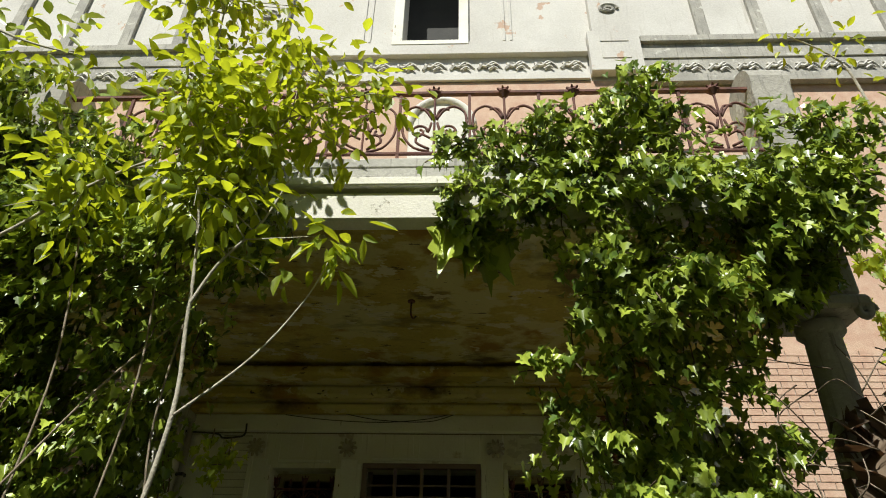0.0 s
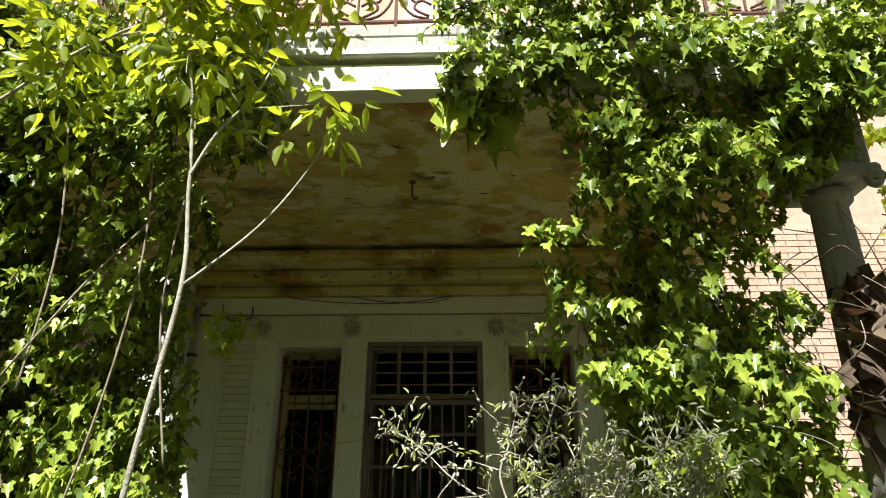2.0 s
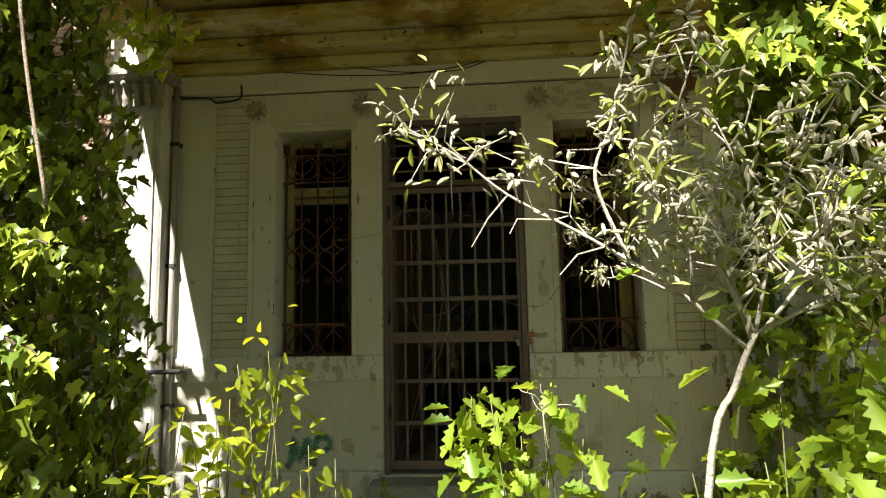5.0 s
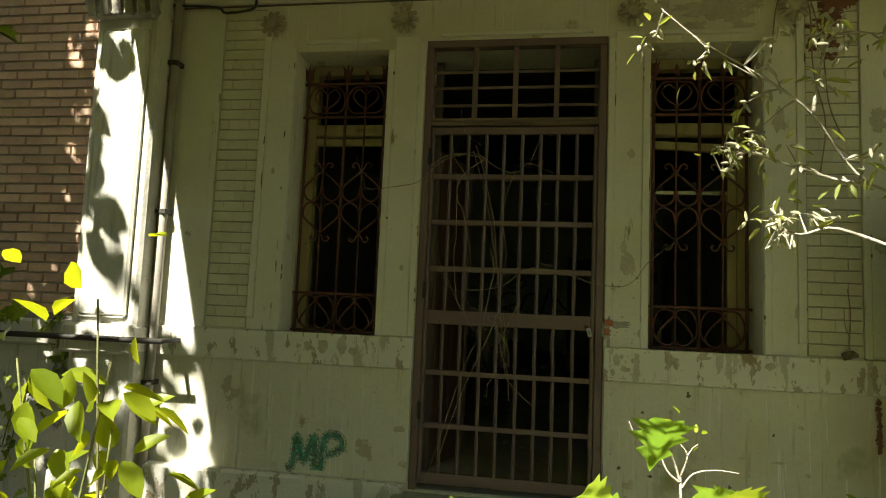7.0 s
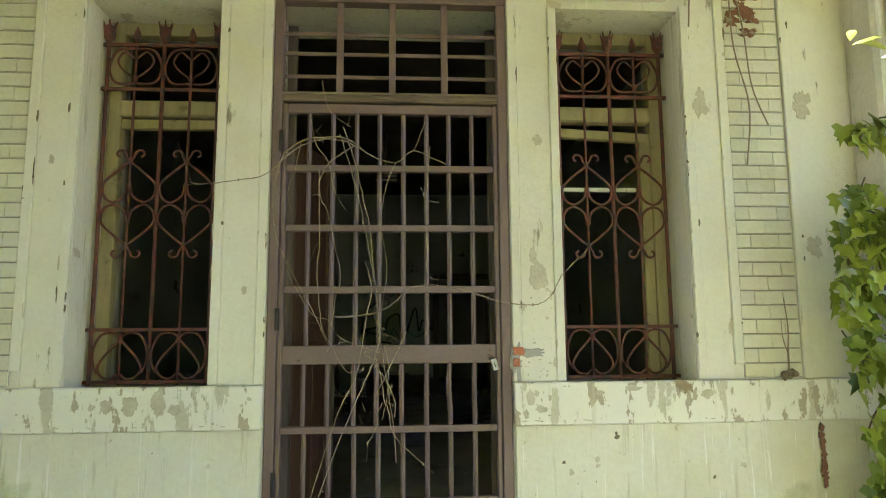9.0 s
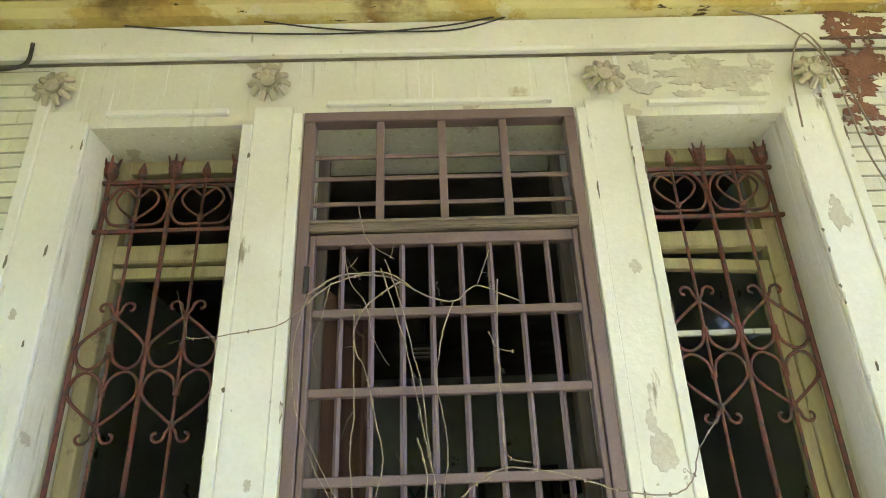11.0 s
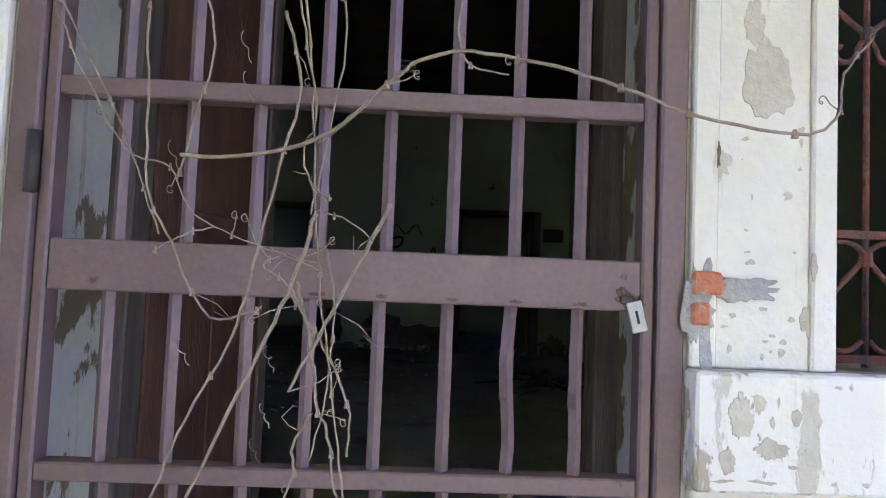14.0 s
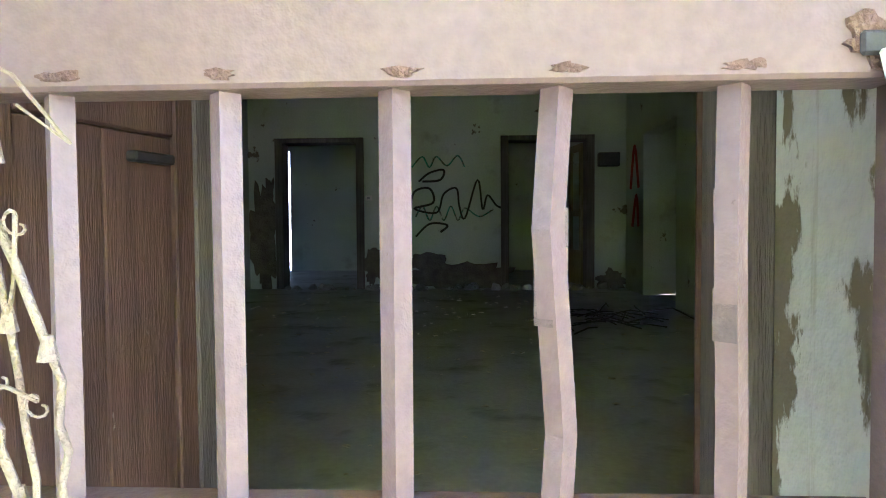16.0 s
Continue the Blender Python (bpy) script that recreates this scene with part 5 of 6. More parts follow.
for i in range(26):
    c, a = rng.normal(size=2) * (0.3, 0.35), rng.uniform(0, 6.28)
    L = rng.uniform(0.12, 0.4)
    part("twig", tubes([[(1.43 + c[0] - L * math.cos(a), 5.7 + c[1] - L * math.sin(a), -0.01), (1.43 + c[0], 5.7 + c[1], 0.01 + rng.uniform(0, 0.05)), (1.43 + c[0] + L * math.cos(a + 0.2), 5.7 + c[1] + L * math.sin(a + 0.2), -0.01)]], 0.007, 5), M_CABLE, twigs)
n = 420
pl = np.stack([rng.uniform(-2.5, 2.2, n), rng.uniform(1.0, 8.4, n), np.full(n, -0.016)], 1)
crumbs = thing("floor_crumbs", (0, 5, -0.02), "scattered plaster crumbs and dead leaves on the floor", "debris", kind="stuff")
part("crumb", leaf_mesh("crumb", M_PATCH, OVAL, pl, rng.normal(size=(n, 3)) * (1, 1, 0.05), np.tile((0.0, 0.0, 1.0), (n, 1)), rng.uniform(0.02, 0.07, n)), None, crumbs, kind="stuff")
n = 60
pl = np.stack([rng.uniform(-2.6, 2.2, n), 8.45 + rng.normal(size=n) * 0.07, np.full(n, 0.0)], 1)
rub = thing("wall_rubble", (0, 8.4, -0.02), "fallen plaster rubble along the end wall", "rubble", kind="stuff")
bm = bmesh.new()
for x, y, z in pl:
    s = rng.uniform(0.02, 0.08)
    bmesh.ops.create_icosphere(bm, subdivisions=1, radius=s, matrix=pose(x, y, -0.02 + s * 0.4, *rng.uniform(0, 360, 3)))
for v in bm.verts:
    v.co += Vector(rng.normal(size=3) * 0.008)
part("rubble", bm, M_MORTAR, rub, kind="stuff")
# stand-in for a far louvred window; pale slats carry its light as colour
lamp = thing("slatted_box", (-0.12, 5.0, 2.9), "small box with pale slats standing for a far louvred window", "lamp")
part("slat_frame", boxes((-0.32, 0.02, 4.9, 5.05, 3.15, 3.18), (-0.32, 0.02, 4.9, 5.05, 2.95, 2.98), bevel=0.004), M_CABLE, lamp)
for z in (3.0, 3.05, 3.1):
    part("slat", boxes((-0.28, -0.02, 4.95, 5.0, z, z + 0.02)), M_TRIM, lamp)
part("rod", tubes([[(-0.15, 4.97, 3.18), (-0.15, 4.97, 3.6)]], 0.008, 6), M_CABLE, lamp)

hk = thing("soffit_hook", (0.01, -1.78, 3.4), "rusty iron hook hanging from the soffit", "hook")
part("shank", tubes([smooth_path([(0.01, -1.78, 3.559), (0.01, -1.78, 3.45), (0.03, -1.78, 3.41), (0.05, -1.78, 3.43)], 4)], 0.007, 6), M_RUST, hk, smooth=True)
part("ceiling_plate", tubes([[(0.01, -1.78, 3.55), (0.01, -1.78, 3.559)]], 0.03, 10), M_RUST, hk)

# ---- ivy ----
ivy_mass("ivy_curtain", 1, [(0.281, 3.641), (0.298, 3.298), (0.464, 3.127), (0.844, 3.170), (1.021, 2.817), (0.945, 2.636), (1.203, 2.523), (0.699, 2.560), (0.719, 2.468), (1.053, 2.322), (0.776, 2.250), (0.738, 2.156), (0.958, 1.996), (1.376, 2.062), (0.909, 1.837), (1.184, 1.667), (1.227, 1.433), (1.502, 1.198), (1.778, 1.104), (2.054, 1.010), (1.933, 2.560), (2.361, 3.000), (2.577, 3.341), (2.624, 3.726), (1.911, 3.872), (1.658, 3.940), (1.555, 4.324), (1.37, 4.384), (1.237, 3.940), (0.943, 4.008), (0.519, 3.854)],
         -3.08, 0.55, 1350, "thick sunlit ivy hanging over the balcony edge", length=0.42, step=0.028, bulge=0.4, size=(0.045, 0.085), lean=-0.36)
ivy_mass("ivy_curtain", 2, [(-0.568, 3.665), (-0.488, 3.149), (-0.700, 2.915), (-0.932, 2.833), (-1.103, 2.201), (-0.976, 1.352), (-0.893, -0.064), (-3.161, -0.159), (-2.996, 4.180), (-1.957, 4.180), (-1.687, 3.923), (-0.989, 3.793)],
         -3.05, 0.6, 3300, "dense dark ivy covering the porch side", length=0.45, step=0.03, bulge=0.4, size=(0.045, 0.08), lean=-0.38)
ivy_mass("ivy_strand", 3, [(0.368, 3.452), (0.418, 3.029), (0.489, 2.841), (0.557, 3.029), (0.591, 3.452)], -3.26, 0.08, 9, "thin ivy strand hanging from the balcony", length=0.3, size=(0.044, 0.325), bulge=0.05)
ivy_mass("wall_ivy", 4, [(2.02, 2.05), (1.95, 1.7), (2.0, 1.2), (1.9, 1.1), (2.02, 0.9), (2.08, 0.6), (2.1, 0.2), (1.75, 0.25), (1.6, -0.2), (2.9, -0.3), (2.9, 1.7), (2.4, 1.5), (2.15, 2.0)],
         -0.33, 0.22, 260, "green ivy climbing the porch pilaster", length=0.35, size=(0.07, 0.12), bulge=0.06)
ivy_mass("ivy_sprig", 5, [(-0.92, 2.22), (-0.9, 2.04), (-0.82, 1.98), (-0.74, 2.06), (-0.72, 2.18), (-0.8, 2.24)], -3.0, 0.1, 26, "light green ivy sprig beside the porch", length=0.16, step=0.025, size=(0.035, 0.06), bulge=0.04, light=M_FRESH)
ivy_mass("house_ivy", 6, [(2.9, 4.4), (3, 2.6), (3.3, 0), (5, -0.3), (5, 3), (4, 4.2)], -2.6, 0.8, 70, "loose sunlit ivy and shrubs by the house corner", length=0.5, size=(0.06, 0.1), light=M_FRESH)
ivy_mass("wall_foot_ivy", 7, [(-3.3, 1.1), (-3.3, -0.3), (-2.6, -0.3), (-2.75, 0.7), (-2.85, 1.2)], -0.25, 0.2, 40, "dark ivy at the foot of the brick wall", length=0.3, size=(0.05, 0.08), bulge=0.05)
ivy_mass("gate_foot_ivy", 8, [(-0.62, -0.32), (-0.62, 0.03), (-0.48, 0.1), (-0.35, 0.0), (-0.3, -0.32)], -0.36, 0.1, 14, "small ivy tuft at the gate step", length=0.15, step=0.025, size=(0.04, 0.06), bulge=0.02)
ivy_mass("dead_creeper", 9, [(2.074, 2.325), (2.064, 1.667), (2.524, 1.48), (2.718, 2.043), (2.446, 2.419)], -3.2, 0.25, 40, "withered brown creeper on the porch column", length=0.35, size=(0.053, 0.334), bulge=0.1, light=M_DEADLEAF)


# ---- saplings and shrubs ----
def limb_line(pts, n=5):
    return smooth_path(pts, n)


def tree(name, label, category, limbs, bark):
    """limbs: (name, points, radius, end radius)."""
    t = thing(name, limbs[0][1][0], label, category)
    for nm, pts, r0, r1 in limbs:
        part(nm, tubes([limb_line(pts)], r0, 8 if r0 > 0.012 else 5, r1), bark, t, smooth=True)
    return t


def twigs_from(rng, pts, count, length, spread=0.7):
    """Short side twigs off a limb; returns their lines."""
    line = limb_line(pts)
    out = []
    for _ in range(count):
        p = line[int(rng.integers(len(line) // 3, len(line)))]
        d = Vector(rng.normal(size=3) * spread + np.array((0, 0, 0.35))).normalized()
        L = length * rng.uniform(0.5, 1.2)
        out.append([p, p + d * L * 0.5 + Vector(rng.normal(size=3) * 0.02), p + d * L + Vector((0, 0, -0.05 * L))])
    return out


rng = np.random.default_rng(21)
TY = -3.95
main = [(-0.829, TY, ZG), (-0.729, TY, 0.738), (-0.67, TY, 1.432), (-0.608, TY, 1.988), (-0.639, TY, 2.345), (-0.681, TY, 2.722), (-0.814, TY, 3.466), (-0.87, TY, 4.309)]
side = [(-0.608, TY, 1.988), (-0.355, TY, 2.216), (-0.183, TY, 2.464), (-0.1, TY, 2.672)]
arm = [(-1.865, TY, 2.573), (-1.541, TY, 2.772), (-1.181, TY, 3.069), (-0.679, TY, 3.317), (-0.393, TY, 3.416), (-0.167, TY, 3.545)]
arm2 = [(-0.652, TY, 2.424), (-0.568, TY, 2.623), (-0.424, TY, 2.821), (-0.332, TY, 3.069)]
sap = tree("sapling", "slender pale sapling with bright yellow-green leaves", "tree", [("trunk", main, 0.0125, 0.0045), ("branch", side, 0.006, 0.002), ("branch", arm, 0.01, 0.004), ("branch", arm2, 0.008, 0.004)], M_BARK)
cents = []
for pts, cnt in ((arm, 60), (main[5:], 46), (arm2, 8)):
    tw = twigs_from(rng, pts, cnt, 0.35)
    part("twig_tangle", tubes(tw, 0.0035, 4, 0.0015), M_BARK, sap, kind="stuff")
    for t3 in tw:
        cents += [t3[1], t3[2], (Vector(t3[1]) + Vector(t3[2])) / 2]
cents = np.array([tuple(c) for c in cents])
part("crown", foliage_at(rng, cents, 6, 0.08, OVAL, M_FRESH, (0.055, 0.1), "crown", 0.3), None, sap, kind="stuff")
ends = np.array([side[-1]] * 9) + rng.normal(size=(9, 3)) * (0.06, 0.06, 0.035)
part("leaf_tuft", foliage_at(rng, ends, 3, 0.03, LONG, M_FRESH, (0.09, 0.15), "leaf_tuft", 0.9), None, sap)
low = tree("overhanging_branch", "leafy branch hanging in from the canopy", "tree", [("branch", [(-2.625, -3.8, 4.508), (-2.116, -3.8, 4.21), (-1.712, -3.8, 4.061)], 0.012, 0.004)], M_BARK)
c2 = np.array([(-2.116, -3.8, 4.21), (-1.911, -3.8, 4.061), (-1.662, -3.8, 4.061), (-1.807, -3.8, 3.912), (-2.21, -3.8, 4.012), (-1.952, -3.8, 3.764)])
part("foliage", foliage_at(rng, c2, 18, 0.12, OVAL, M_FRESH, (0.05, 0.1), "foliage"), None, low, kind="stuff")
hang = tree("overhanging_branch", "thin leafy branch reaching in beside the house", "tree", [("branch", [(3.211, -3, 3.812), (3.1, -3, 4.349), (3.03, -3, 4.787), (2.723, -3, 5.08)], 0.014, 0.004), ("branch", [(3.103, -3, 4.397), (2.863, -3, 4.202), (2.756, -3, 3.91)], 0.006, 0.003)], M_BARK)
c2 = np.array([(2.72, -3, 5.031), (2.856, -3, 4.982), (3.035, -3, 4.885), (3.178, -3, 4.982), (3.107, -3, 4.495), (2.758, -3, 3.959), (2.909, -3, 4.202)])
part("foliage", foliage_at(rng, c2, 12, 0.1, OVAL, M_FRESH, (0.06, 0.1), "foliage"), None, hang, kind="stuff")
# thin dangling creepers before the dark ivy
for pts in ([(-1.093, -3.5, 2.97), (-1.022, -3.5, 2.323), (-1.089, -3.5, 1.583), (-1.29, -3.5, 0.658)], [(-0.894, -3.45, 2.693), (-0.918, -3.45, 2.046), (-0.8, -3.45, 1.398)], [(-2.013, -3.6, ZG), (-1.686, -3.6, 1.213), (-1.247, -3.6, 2.046), (-0.988, -3.3, 2.693)], [(-1.472, -3.6, 3.063), (-1.351, -3.6, 2.323), (-1.374, -3.6, 1.676)]):
    cable("thin bare creeper dangling before the ivy", pts, 0.005, "creeper", "dangling_creeper", M_VINE)

tangle = thing("dry_creeper", (2.3, -3.32, 1.3), "tangle of leafless dark creeper stems on the porch column", "creeper")
rt = np.random.default_rng(77)
for k in range(26):
    x, z = rt.uniform(1.86, 2.42), rt.uniform(1.4, 2.55)
    L, a = rt.uniform(0.15, 0.45), rt.uniform(0, 6.28)
    mid_ = (x + 0.5 * L * math.cos(a) + rt.normal() * 0.07, -3.36 + rt.normal() * 0.03, z + 0.5 * L * math.sin(a) + rt.normal() * 0.07)
    part("stem", tubes([smooth_path([(x, -3.32, z), mid_, (x + L * math.cos(a), -3.32, z + L * math.sin(a))], 5)], 0.004, 5, 0.002), M_STEM if k % 3 else M_VINE, tangle, smooth=True)

# catkin shrub
rng = np.random.default_rng(31)
trunk = [(0.62, -3.6, -0.45), (0.693, -3.7, 0.731), (0.76, -3.7, 0.958), (0.802, -3.7, 1.051)]
b_left = [(0.786, -3.7, 1.025), (0.667, -3.67, 1.143), (0.515, -3.63, 1.252), (0.355, -3.6, 1.353), (0.245, -3.56, 1.454), (0.119, -3.53, 1.538)]
b_mid = [(0.583, -3.7, 1.193), (0.524, -3.7, 1.353), (0.558, -3.7, 1.462), (0.591, -3.7, 1.588)]
b_up = [(0.802, -3.7, 1.051), (0.718, -3.7, 1.244), (0.667, -3.7, 1.403), (0.743, -3.7, 1.639)]
b_r = [(0.802, -3.7, 1.051), (0.937, -3.7, 1.118), (1.064, -3.7, 1.193), (1.182, -3.7, 1.269), (1.292, -3.7, 1.336)]
b_r2 = [(0.802, -3.7, 1.051), (0.853, -3.7, 1.244), (0.912, -3.7, 1.42)]
b_v1 = [(0.794, -3.7, 1.042), (0.777, -3.67, 1.177), (0.811, -3.67, 1.311), (0.794, -3.67, 1.42)]
b_v2 = [(0.811, -3.7, 1.051), (0.887, -3.74, 1.16), (0.937, -3.75, 1.269), (0.963, -3.75, 1.378)]
b_v3 = [(0.693, -3.7, 1.118), (0.676, -3.74, 1.227), (0.625, -3.74, 1.328)]
b_v4 = [(1.064, -3.7, 1.193), (1.089, -3.74, 1.294), (1.072, -3.75, 1.42), (1.115, -3.75, 1.487)]
b_v5 = [(1.182, -3.7, 1.269), (1.208, -3.74, 1.378), (1.241, -3.75, 1.487)]
b_in = [(0.79, -3.6, 1.1), (1.05, -3.1, 1.2), (1.08, -2.5, 1.3), (0.94, -2.3, 1.38), (0.82, -2.3, 1.54), (0.73, -2.3, 1.62), (0.58, -2.3, 1.72), (0.49, -2.3, 1.8)]
b_in2 = [(0.94, -2.3, 1.383), (0.874, -2.3, 1.389), (0.78, -2.3, 1.42), (0.68, -2.3, 1.455), (0.607, -2.3, 1.468)]
b_in3 = [(0.82, -2.3, 1.54), (0.83, -2.31, 1.64), (0.86, -2.32, 1.72), (0.95, -2.32, 1.72)]
b_in4 = [(1.0, -2.4, 1.2), (0.872, -2.3, 1.279), (0.79, -2.3, 1.265), (0.73, -2.3, 1.29)]
full = ((b_left, 30, 0.12), (b_mid, 16, 0.11), (b_up, 26, 0.12), (b_r, 44, 0.14), (b_r2, 26, 0.13), (b_in, 16, 0.09), (b_in2, 9, 0.06), (b_in3, 8, 0.07), (b_in4, 9, 0.06), (b_v1, 24, 0.13), (b_v2, 26, 0.13), (b_v3, 16, 0.12), (b_v4, 26, 0.13), (b_v5, 26, 0.14))
limbs = [("trunk", trunk, 0.0085, 0.006)] + [("branch", b, 0.0048, 0.002) for b, cnt, ln in full]
shrub = tree("catkin_shrub", "sunlit shrub with pale fluffy catkins before the gate", "shrub", limbs, M_BARK)
tips = []
for b, cnt, ln in full:
    tw = twigs_from(rng, b, cnt, ln, 0.7)
    part("twig_tangle", tubes(tw, 0.0026, 4, 0.0012), M_BARK, shrub, kind="stuff")
    tips += [t3[2] for t3 in tw] + [t3[1] for t3 in tw[::2]]
tips = np.array([tuple(c) for c in tips])
tips = tips[(tips[:, 0] > 0.5) | (tips[:, 2] > 1.36)]
bm = bmesh.new()
for q in tips:
    for k in range(int(rng.integers(2, 5))):
        L = rng.uniform(0.016, 0.032)
        d = Vector(rng.normal(size=3) * 0.75 + np.array((0, 0, -0.35))).normalized()
        o = Vector(q) + Vector(rng.normal(size=3) * 0.008)
        sag = Vector((0, 0, -0.12 * L))
        rr = rng.uniform(0.0032, 0.0052)
        ring_ = []
        for u, w_ in ((0.0, 0.4), (0.3, 1.0), (0.7, 0.9), (1.0, 0.25)):
            c_ = o + d * L * u + sag * u * u
            side_ = d.cross(Vector((0.3, 0.5, 0.8))).normalized()
            up_ = d.cross(side_)
            ring_.append([bm.verts.new(c_ + (side_ * math.cos(a) + up_ * math.sin(a)) * rr * w_) for a in (0, 1.26, 2.51, 3.77, 5.03)])
        for r0, r1 in zip(ring_, ring_[1:]):
            for a in range(5):
                bm.faces.new((r0[a], r0[(a + 1) % 5], r1[(a + 1) % 5], r1[a]))
part("catkin_tangle", bm, M_CATKIN, shrub, "pale grey fluffy catkins", kind="stuff")
part("foliage", foliage_at(rng, tips[::2], 3, 0.02, LONG, M_WILLOW, (0.025, 0.052), "foliage", 0.1), None, shrub, kind="stuff")


def young_plant(name, label, seed, base, tops, half, size, mat, per=5, spread=0.05):
    r = np.random.default_rng(seed)
    t = thing(name, base, label, "sapling")
    pts = []
    for top in tops:
        b, e = Vector(base), Vector(top)
        mid = (b + e) / 2 + Vector(r.normal(size=3) * 0.05)
        line = smooth_path([b, mid, e], 5)
        part("stem", tubes([line], 0.0035, 5, 0.0014), M_SHOOT, t, smooth=True)
        pts += [tuple(q) for q in line[5:]]
    part("foliage", foliage_at(r, np.array(pts), per, spread, half, mat, size, "foliage", 0.3), None, t, kind="stuff")
    return t


young_plant("oak_sapling", "young oak sapling with bright lobed leaves", 41, (0.36, -3.1, ZG), [(0.24, -3.2, 0.86), (0.28, -3.18, 0.8), (0.32, -3.18, 0.83), (0.25, -3.2, 0.89), (0.3, -3.25, 0.9), (0.44, -3.2, 0.83), (0.46, -3.22, 0.89), (0.54, -3.2, 0.78), (0.38, -3.15, 0.78), (0.27, -3.25, 0.7), (0.48, -3.2, 0.64), (0.62, -3.2, 0.62)], OAK, (0.055, 0.09), M_OAK, 4, 0.028)
young_plant("oak_sapling", "oak sapling with sunlit lobed leaves in the porch", 42, (0.85, -3.55, ZG), [(0.7, -3.6, 0.78), (0.84, -3.6, 0.8), (0.88, -3.6, 0.98), (1.06, -3.62, 1.08), (1.1, -3.6, 0.9), (1.18, -3.6, 1.0), (0.96, -3.6, 0.72), (0.72, -3.6, 0.6), (1.04, -3.62, 0.78)], OAK, (0.05, 0.085), M_OAK, 9, 0.085)
young_plant("oak_sapling", "bushy oak growth beside the porch column", 43, (1.3, -3.6, ZG), [(1.2, -3.6, 1.12), (1.26, -3.6, 1.24), (1.4, -3.62, 1.14), (1.42, -3.6, 0.85), (1.22, -3.6, 0.75), (1.12, -3.62, 1.2), (1.36, -3.6, 1.0)], OAK, (0.05, 0.085), M_OAK, 12, 0.1)
young_plant("broadleaf_seedling", "young seedling with large yellow-green leaves", 44, (-0.42, -3.05, ZG), [(-0.37, -3.05, 1.06), (-0.44, -3.1, 0.98), (-0.32, -3.08, 0.98), (-0.33, -3.05, 0.92), (-0.46, -3.1, 0.88), (-0.5, -3.1, 0.82), (-0.4, -3.1, 0.86), (-0.44, -3.12, 0.78), (-0.52, -3.1, 0.7), (-0.58, -3.1, 0.82), (-0.62, -3.15, 0.66)], OVAL, (0.035, 0.062), M_FRESH, 4, 0.04)
young_plant("broadleaf_seedling", "leafy seedlings growing by the porch", 45, (-0.68, -3.1, ZG), [(-0.6, -3.1, 0.84), (-0.7, -3.1, 0.64), (-0.58, -3.1, 0.6), (-0.8, -3.1, 0.6)], OVAL, (0.04, 0.065), M_FRESH, 5, 0.055)
young_plant("broadleaf_seedling", "small seedling below the plaster apron", 46, (-0.2, -3.0, ZG), [(-0.24, -3.05, 0.74), (-0.16, -3.05, 0.7), (-0.28, -3.0, 0.66)], OVAL, (0.045, 0.075), M_FRESH, 2, 0.035)
bare_s = tree("bare_seedling", "pale bare-twigged seedling with few small leaves", "sapling", [
    ("stem", [(0.5, -2.55, ZG), (0.492, -2.58, 0.372), (0.477, -2.6, 0.782)], 0.003, 0.0022),
    ("branch", [(0.477, -2.6, 0.772), (0.462, -2.6, 0.818), (0.437, -2.61, 0.836), (0.402, -2.6, 0.847), (0.387, -2.6, 0.874)], 0.0024, 0.0013),
    ("branch", [(0.477, -2.6, 0.772), (0.454, -2.6, 0.792), (0.440, -2.59, 0.834), (0.450, -2.59, 0.857)], 0.0022, 0.0012),
    ("branch", [(0.477, -2.6, 0.782), (0.487, -2.61, 0.822), (0.472, -2.61, 0.847), (0.473, -2.61, 0.870)], 0.002, 0.001),
    ("branch", [(0.479, -2.6, 0.762), (0.502, -2.59, 0.787), (0.542, -2.58, 0.794), (0.582, -2.58, 0.792)], 0.002, 0.001),
    ("branch", [(0.487, -2.61, 0.822), (0.502, -2.58, 0.830), (0.514, -2.57, 0.836)], 0.0016, 0.0009)], M_BARK)
part("foliage", foliage_at(np.random.default_rng(47), [(0.452, -2.59, 0.862), (0.472, -2.61, 0.872), (0.514, -2.57, 0.838)], 3, 0.012, OVAL, M_FRESH, (0.012, 0.02), "foliage", 0.0), None, bare_s)
rng = np.random.default_rng(51)
n = 9000
pl = np.stack([rng.uniform(-6, 6, n), rng.uniform(-9, -0.4, n), np.full(n, ZG + 0.02)], 1)
lit = thing("ground_cover", (0, -4, ZG), "low ivy and dead leaves covering the ground", "ground cover", kind="stuff")
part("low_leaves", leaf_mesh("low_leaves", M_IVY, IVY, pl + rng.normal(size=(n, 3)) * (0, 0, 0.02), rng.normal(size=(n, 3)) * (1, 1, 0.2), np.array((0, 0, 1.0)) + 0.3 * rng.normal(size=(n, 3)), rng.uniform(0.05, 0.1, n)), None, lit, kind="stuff")

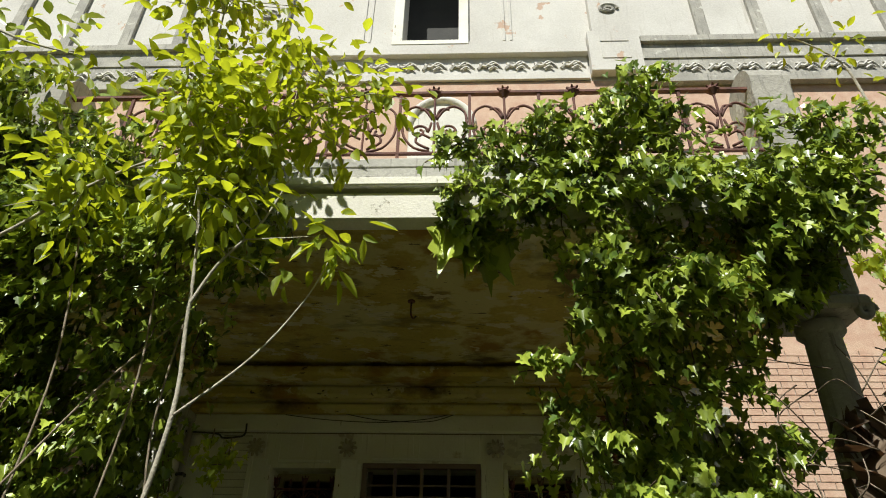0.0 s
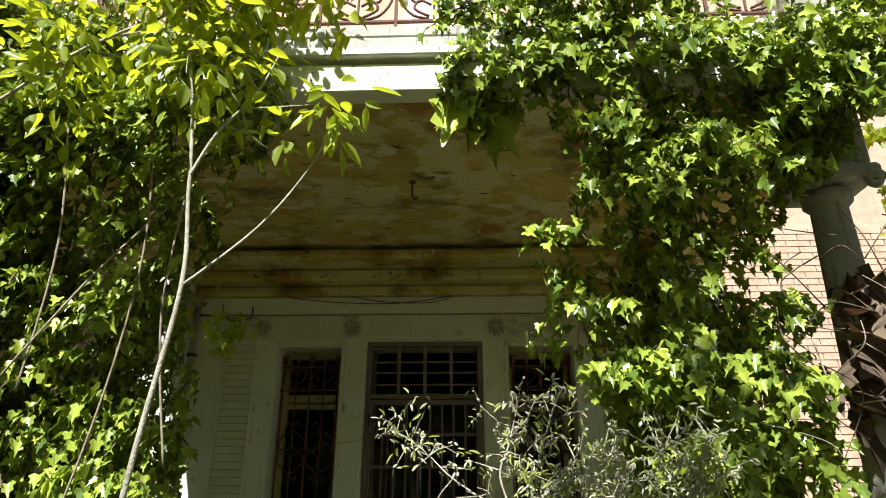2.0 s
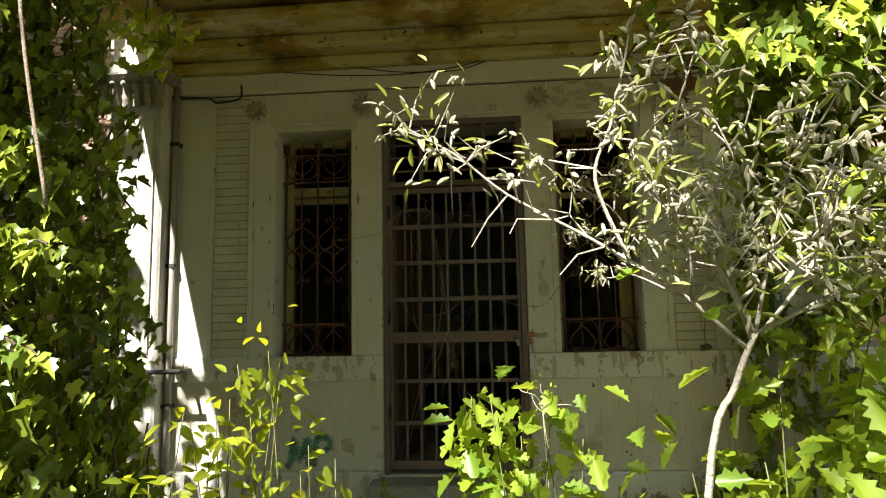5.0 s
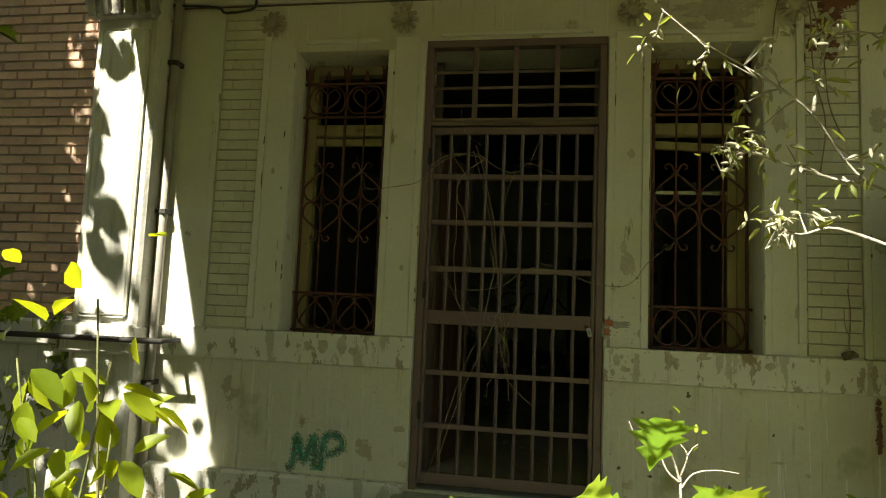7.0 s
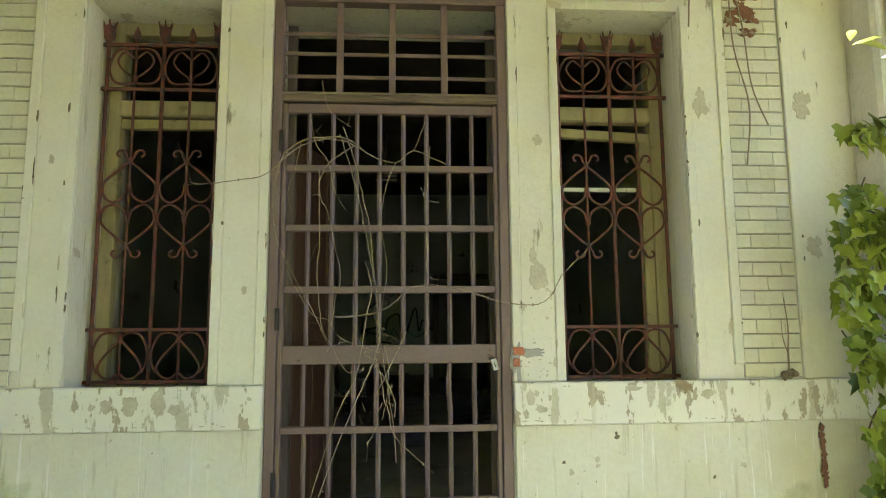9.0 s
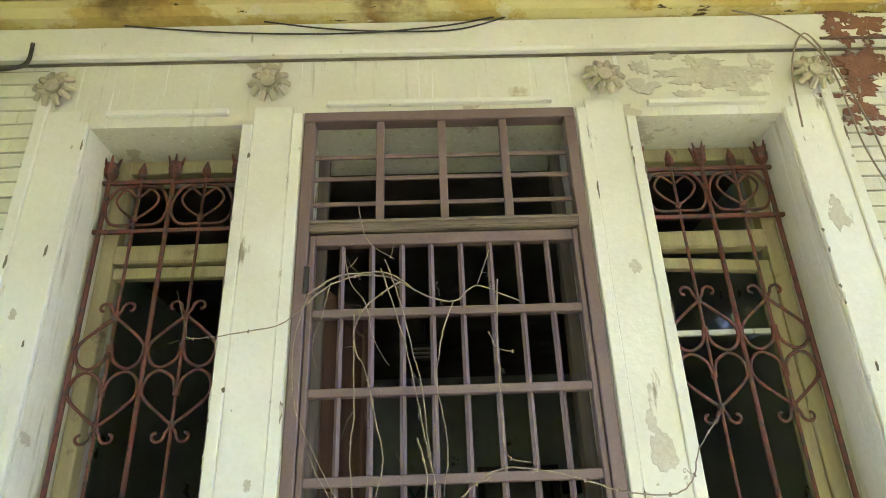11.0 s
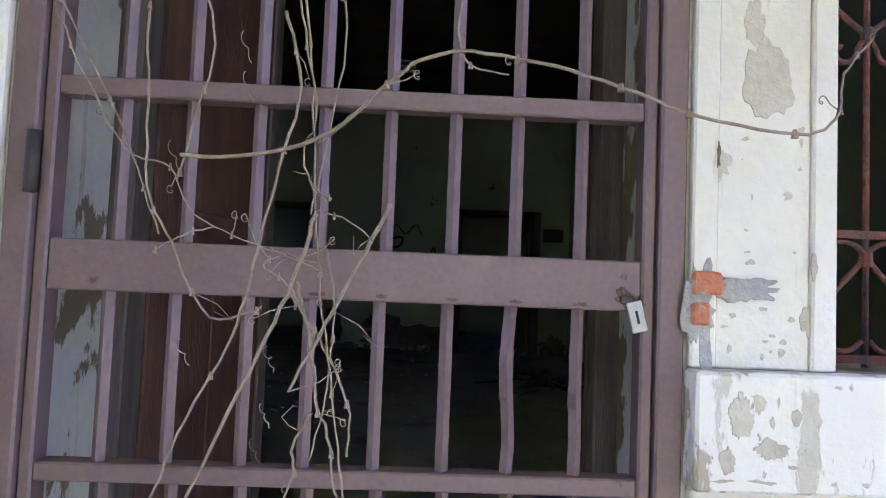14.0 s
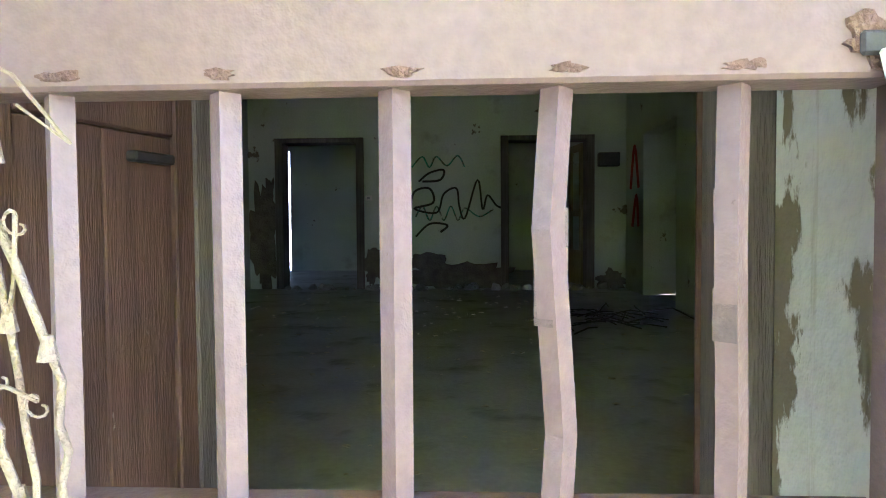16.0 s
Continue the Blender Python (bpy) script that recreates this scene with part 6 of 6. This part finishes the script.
# trees added round the walk, mostly unseen, to block sky and sun and tint the light
def shade_tree(x, y, h, seed):
    r = np.random.default_rng(seed)
    t = thing("tree", (x, y, ZG), "tall leafy tree added mostly out of view to block light", "tree", "garden trees")
    limbs_ = [[(x, y, ZG), (x + 0.1, y, h * 0.3), (x - 0.1, y + 0.1, h * 0.6), (x, y, h)]]
    part("trunk", tubes([limb_line(limbs_[0])], 0.16, 8, 0.03), M_BARK, t, smooth=True)
    cs = []
    for k in range(16):
        a, z = r.uniform(0, 6.28), h * r.uniform(0.12, 0.95)
        L = h * 0.28 * r.uniform(0.5, 1.1)
        e = (x + L * math.cos(a), y + L * math.sin(a), z + 0.3 * L)
        part("limb", tubes([limb_line([(x, y, z - 0.2), ((x + e[0]) / 2, (y + e[1]) / 2, z + 0.05), e])], 0.04, 5, 0.01), M_BARK, t)
        for q in range(7):
            f = r.uniform(0.3, 1.1)
            cs.append((x + (e[0] - x) * f, y + (e[1] - y) * f, z + 0.3 * L * f + r.normal() * 0.3))
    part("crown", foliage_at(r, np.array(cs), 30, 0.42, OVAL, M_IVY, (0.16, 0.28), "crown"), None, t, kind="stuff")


for i, (x, y, h) in enumerate(((-4.35, -2.1, 6.2), (-7.5, -6, 7), (10.5, -5.5, 7), (7.4, -7.5, 7.5), (-8.0, -9, 8), (-4.6, -6.0, 8.2))):
    shade_tree(x, y, h, 60 + i)
for i in range(8):
    shade_tree(-7.2 + 2.1 * i, -10.3 - 0.8 * (i % 2), 8.2 + 0.9 * (i % 3), 80 + i)

# ---- bricks ----
def brick_mesh(L, H, D, mat, b=0.004):
    bm = bmesh.new()
    box(bm, -L / 2, L / 2, -D, 0, -H / 2, H / 2)
    front = [v for v in bm.verts if v.co.y < -D / 2]
    for v in front:
        v.co.x *= 1 - (2 * b / L if L > 0.2 else 0.0005 / L)
        v.co.z *= 1 - 2 * b / H
    return mesh_of(bm, mat, "brick")


rng = random.Random(3)
C = 0.068
me_full = brick_mesh(0.1376, 0.0625, 0.009, M_BRICK_PAINT, 0.002)
me_half = brick_mesh(0.0676, 0.0625, 0.009, M_BRICK_PAINT, 0.002)
me_bare = brick_mesh(0.1376, 0.0625, 0.007, M_BRICK_DARK, 0.004)
for s in (-1, 1):
    part("mortar_bed", boxes((s * 1.8 - 0.14, s * 1.8 + 0.14, -0.0035, -0.001, 0.886, 3.0)), M_MORTAR, wall)
    for k in range(31):
        z = 0.885 + C * (k + 0.5)
        row = [(-0.069, me_full), (0.069, me_full)] if k % 2 == 0 else [(-0.105, me_half), (0.0, me_full), (0.105, me_half)]
        for u, me in row:
            ob = new("brick", me_bare if s > 0 and k > 27 and me is me_full and rng.random() < 0.4 else me)
            ob.location = (s * 1.8 + u, -0.001 - rng.random() * 0.003, z)
            ob.rotation_euler = (0, rng.gauss(0, 0.006), 0)
            ob.parent = wall
me_wall = brick_mesh(0.235, 0.058, 0.014, M_BRICK)
for s, side, near in ((-1, "west", True), (1, "east", False)):
    w = bpy.data.objects["wall_outer_" + side]
    far = []
    for k in range(44):
        z = 0.92 + C * (k + 0.5)
        for j in range(10):
            u = 2.80 + 0.12 + 0.245 * j + (0.12 if k % 2 else 0)
            if near and j < 6 and z < 3.85:
                ob = new("brick", me_wall)
                ob.location = (s * u, 0.018, z)
                ob.parent = w
            else:
                far.append((s * u, z))
    bm = bmesh.new()
    for x, z in far:
        box(bm, x - 0.117, x + 0.117, 0.005, 0.019, z - 0.029, z + 0.029)
    part("brickwork", bm, M_BRICK, w, kind="stuff")
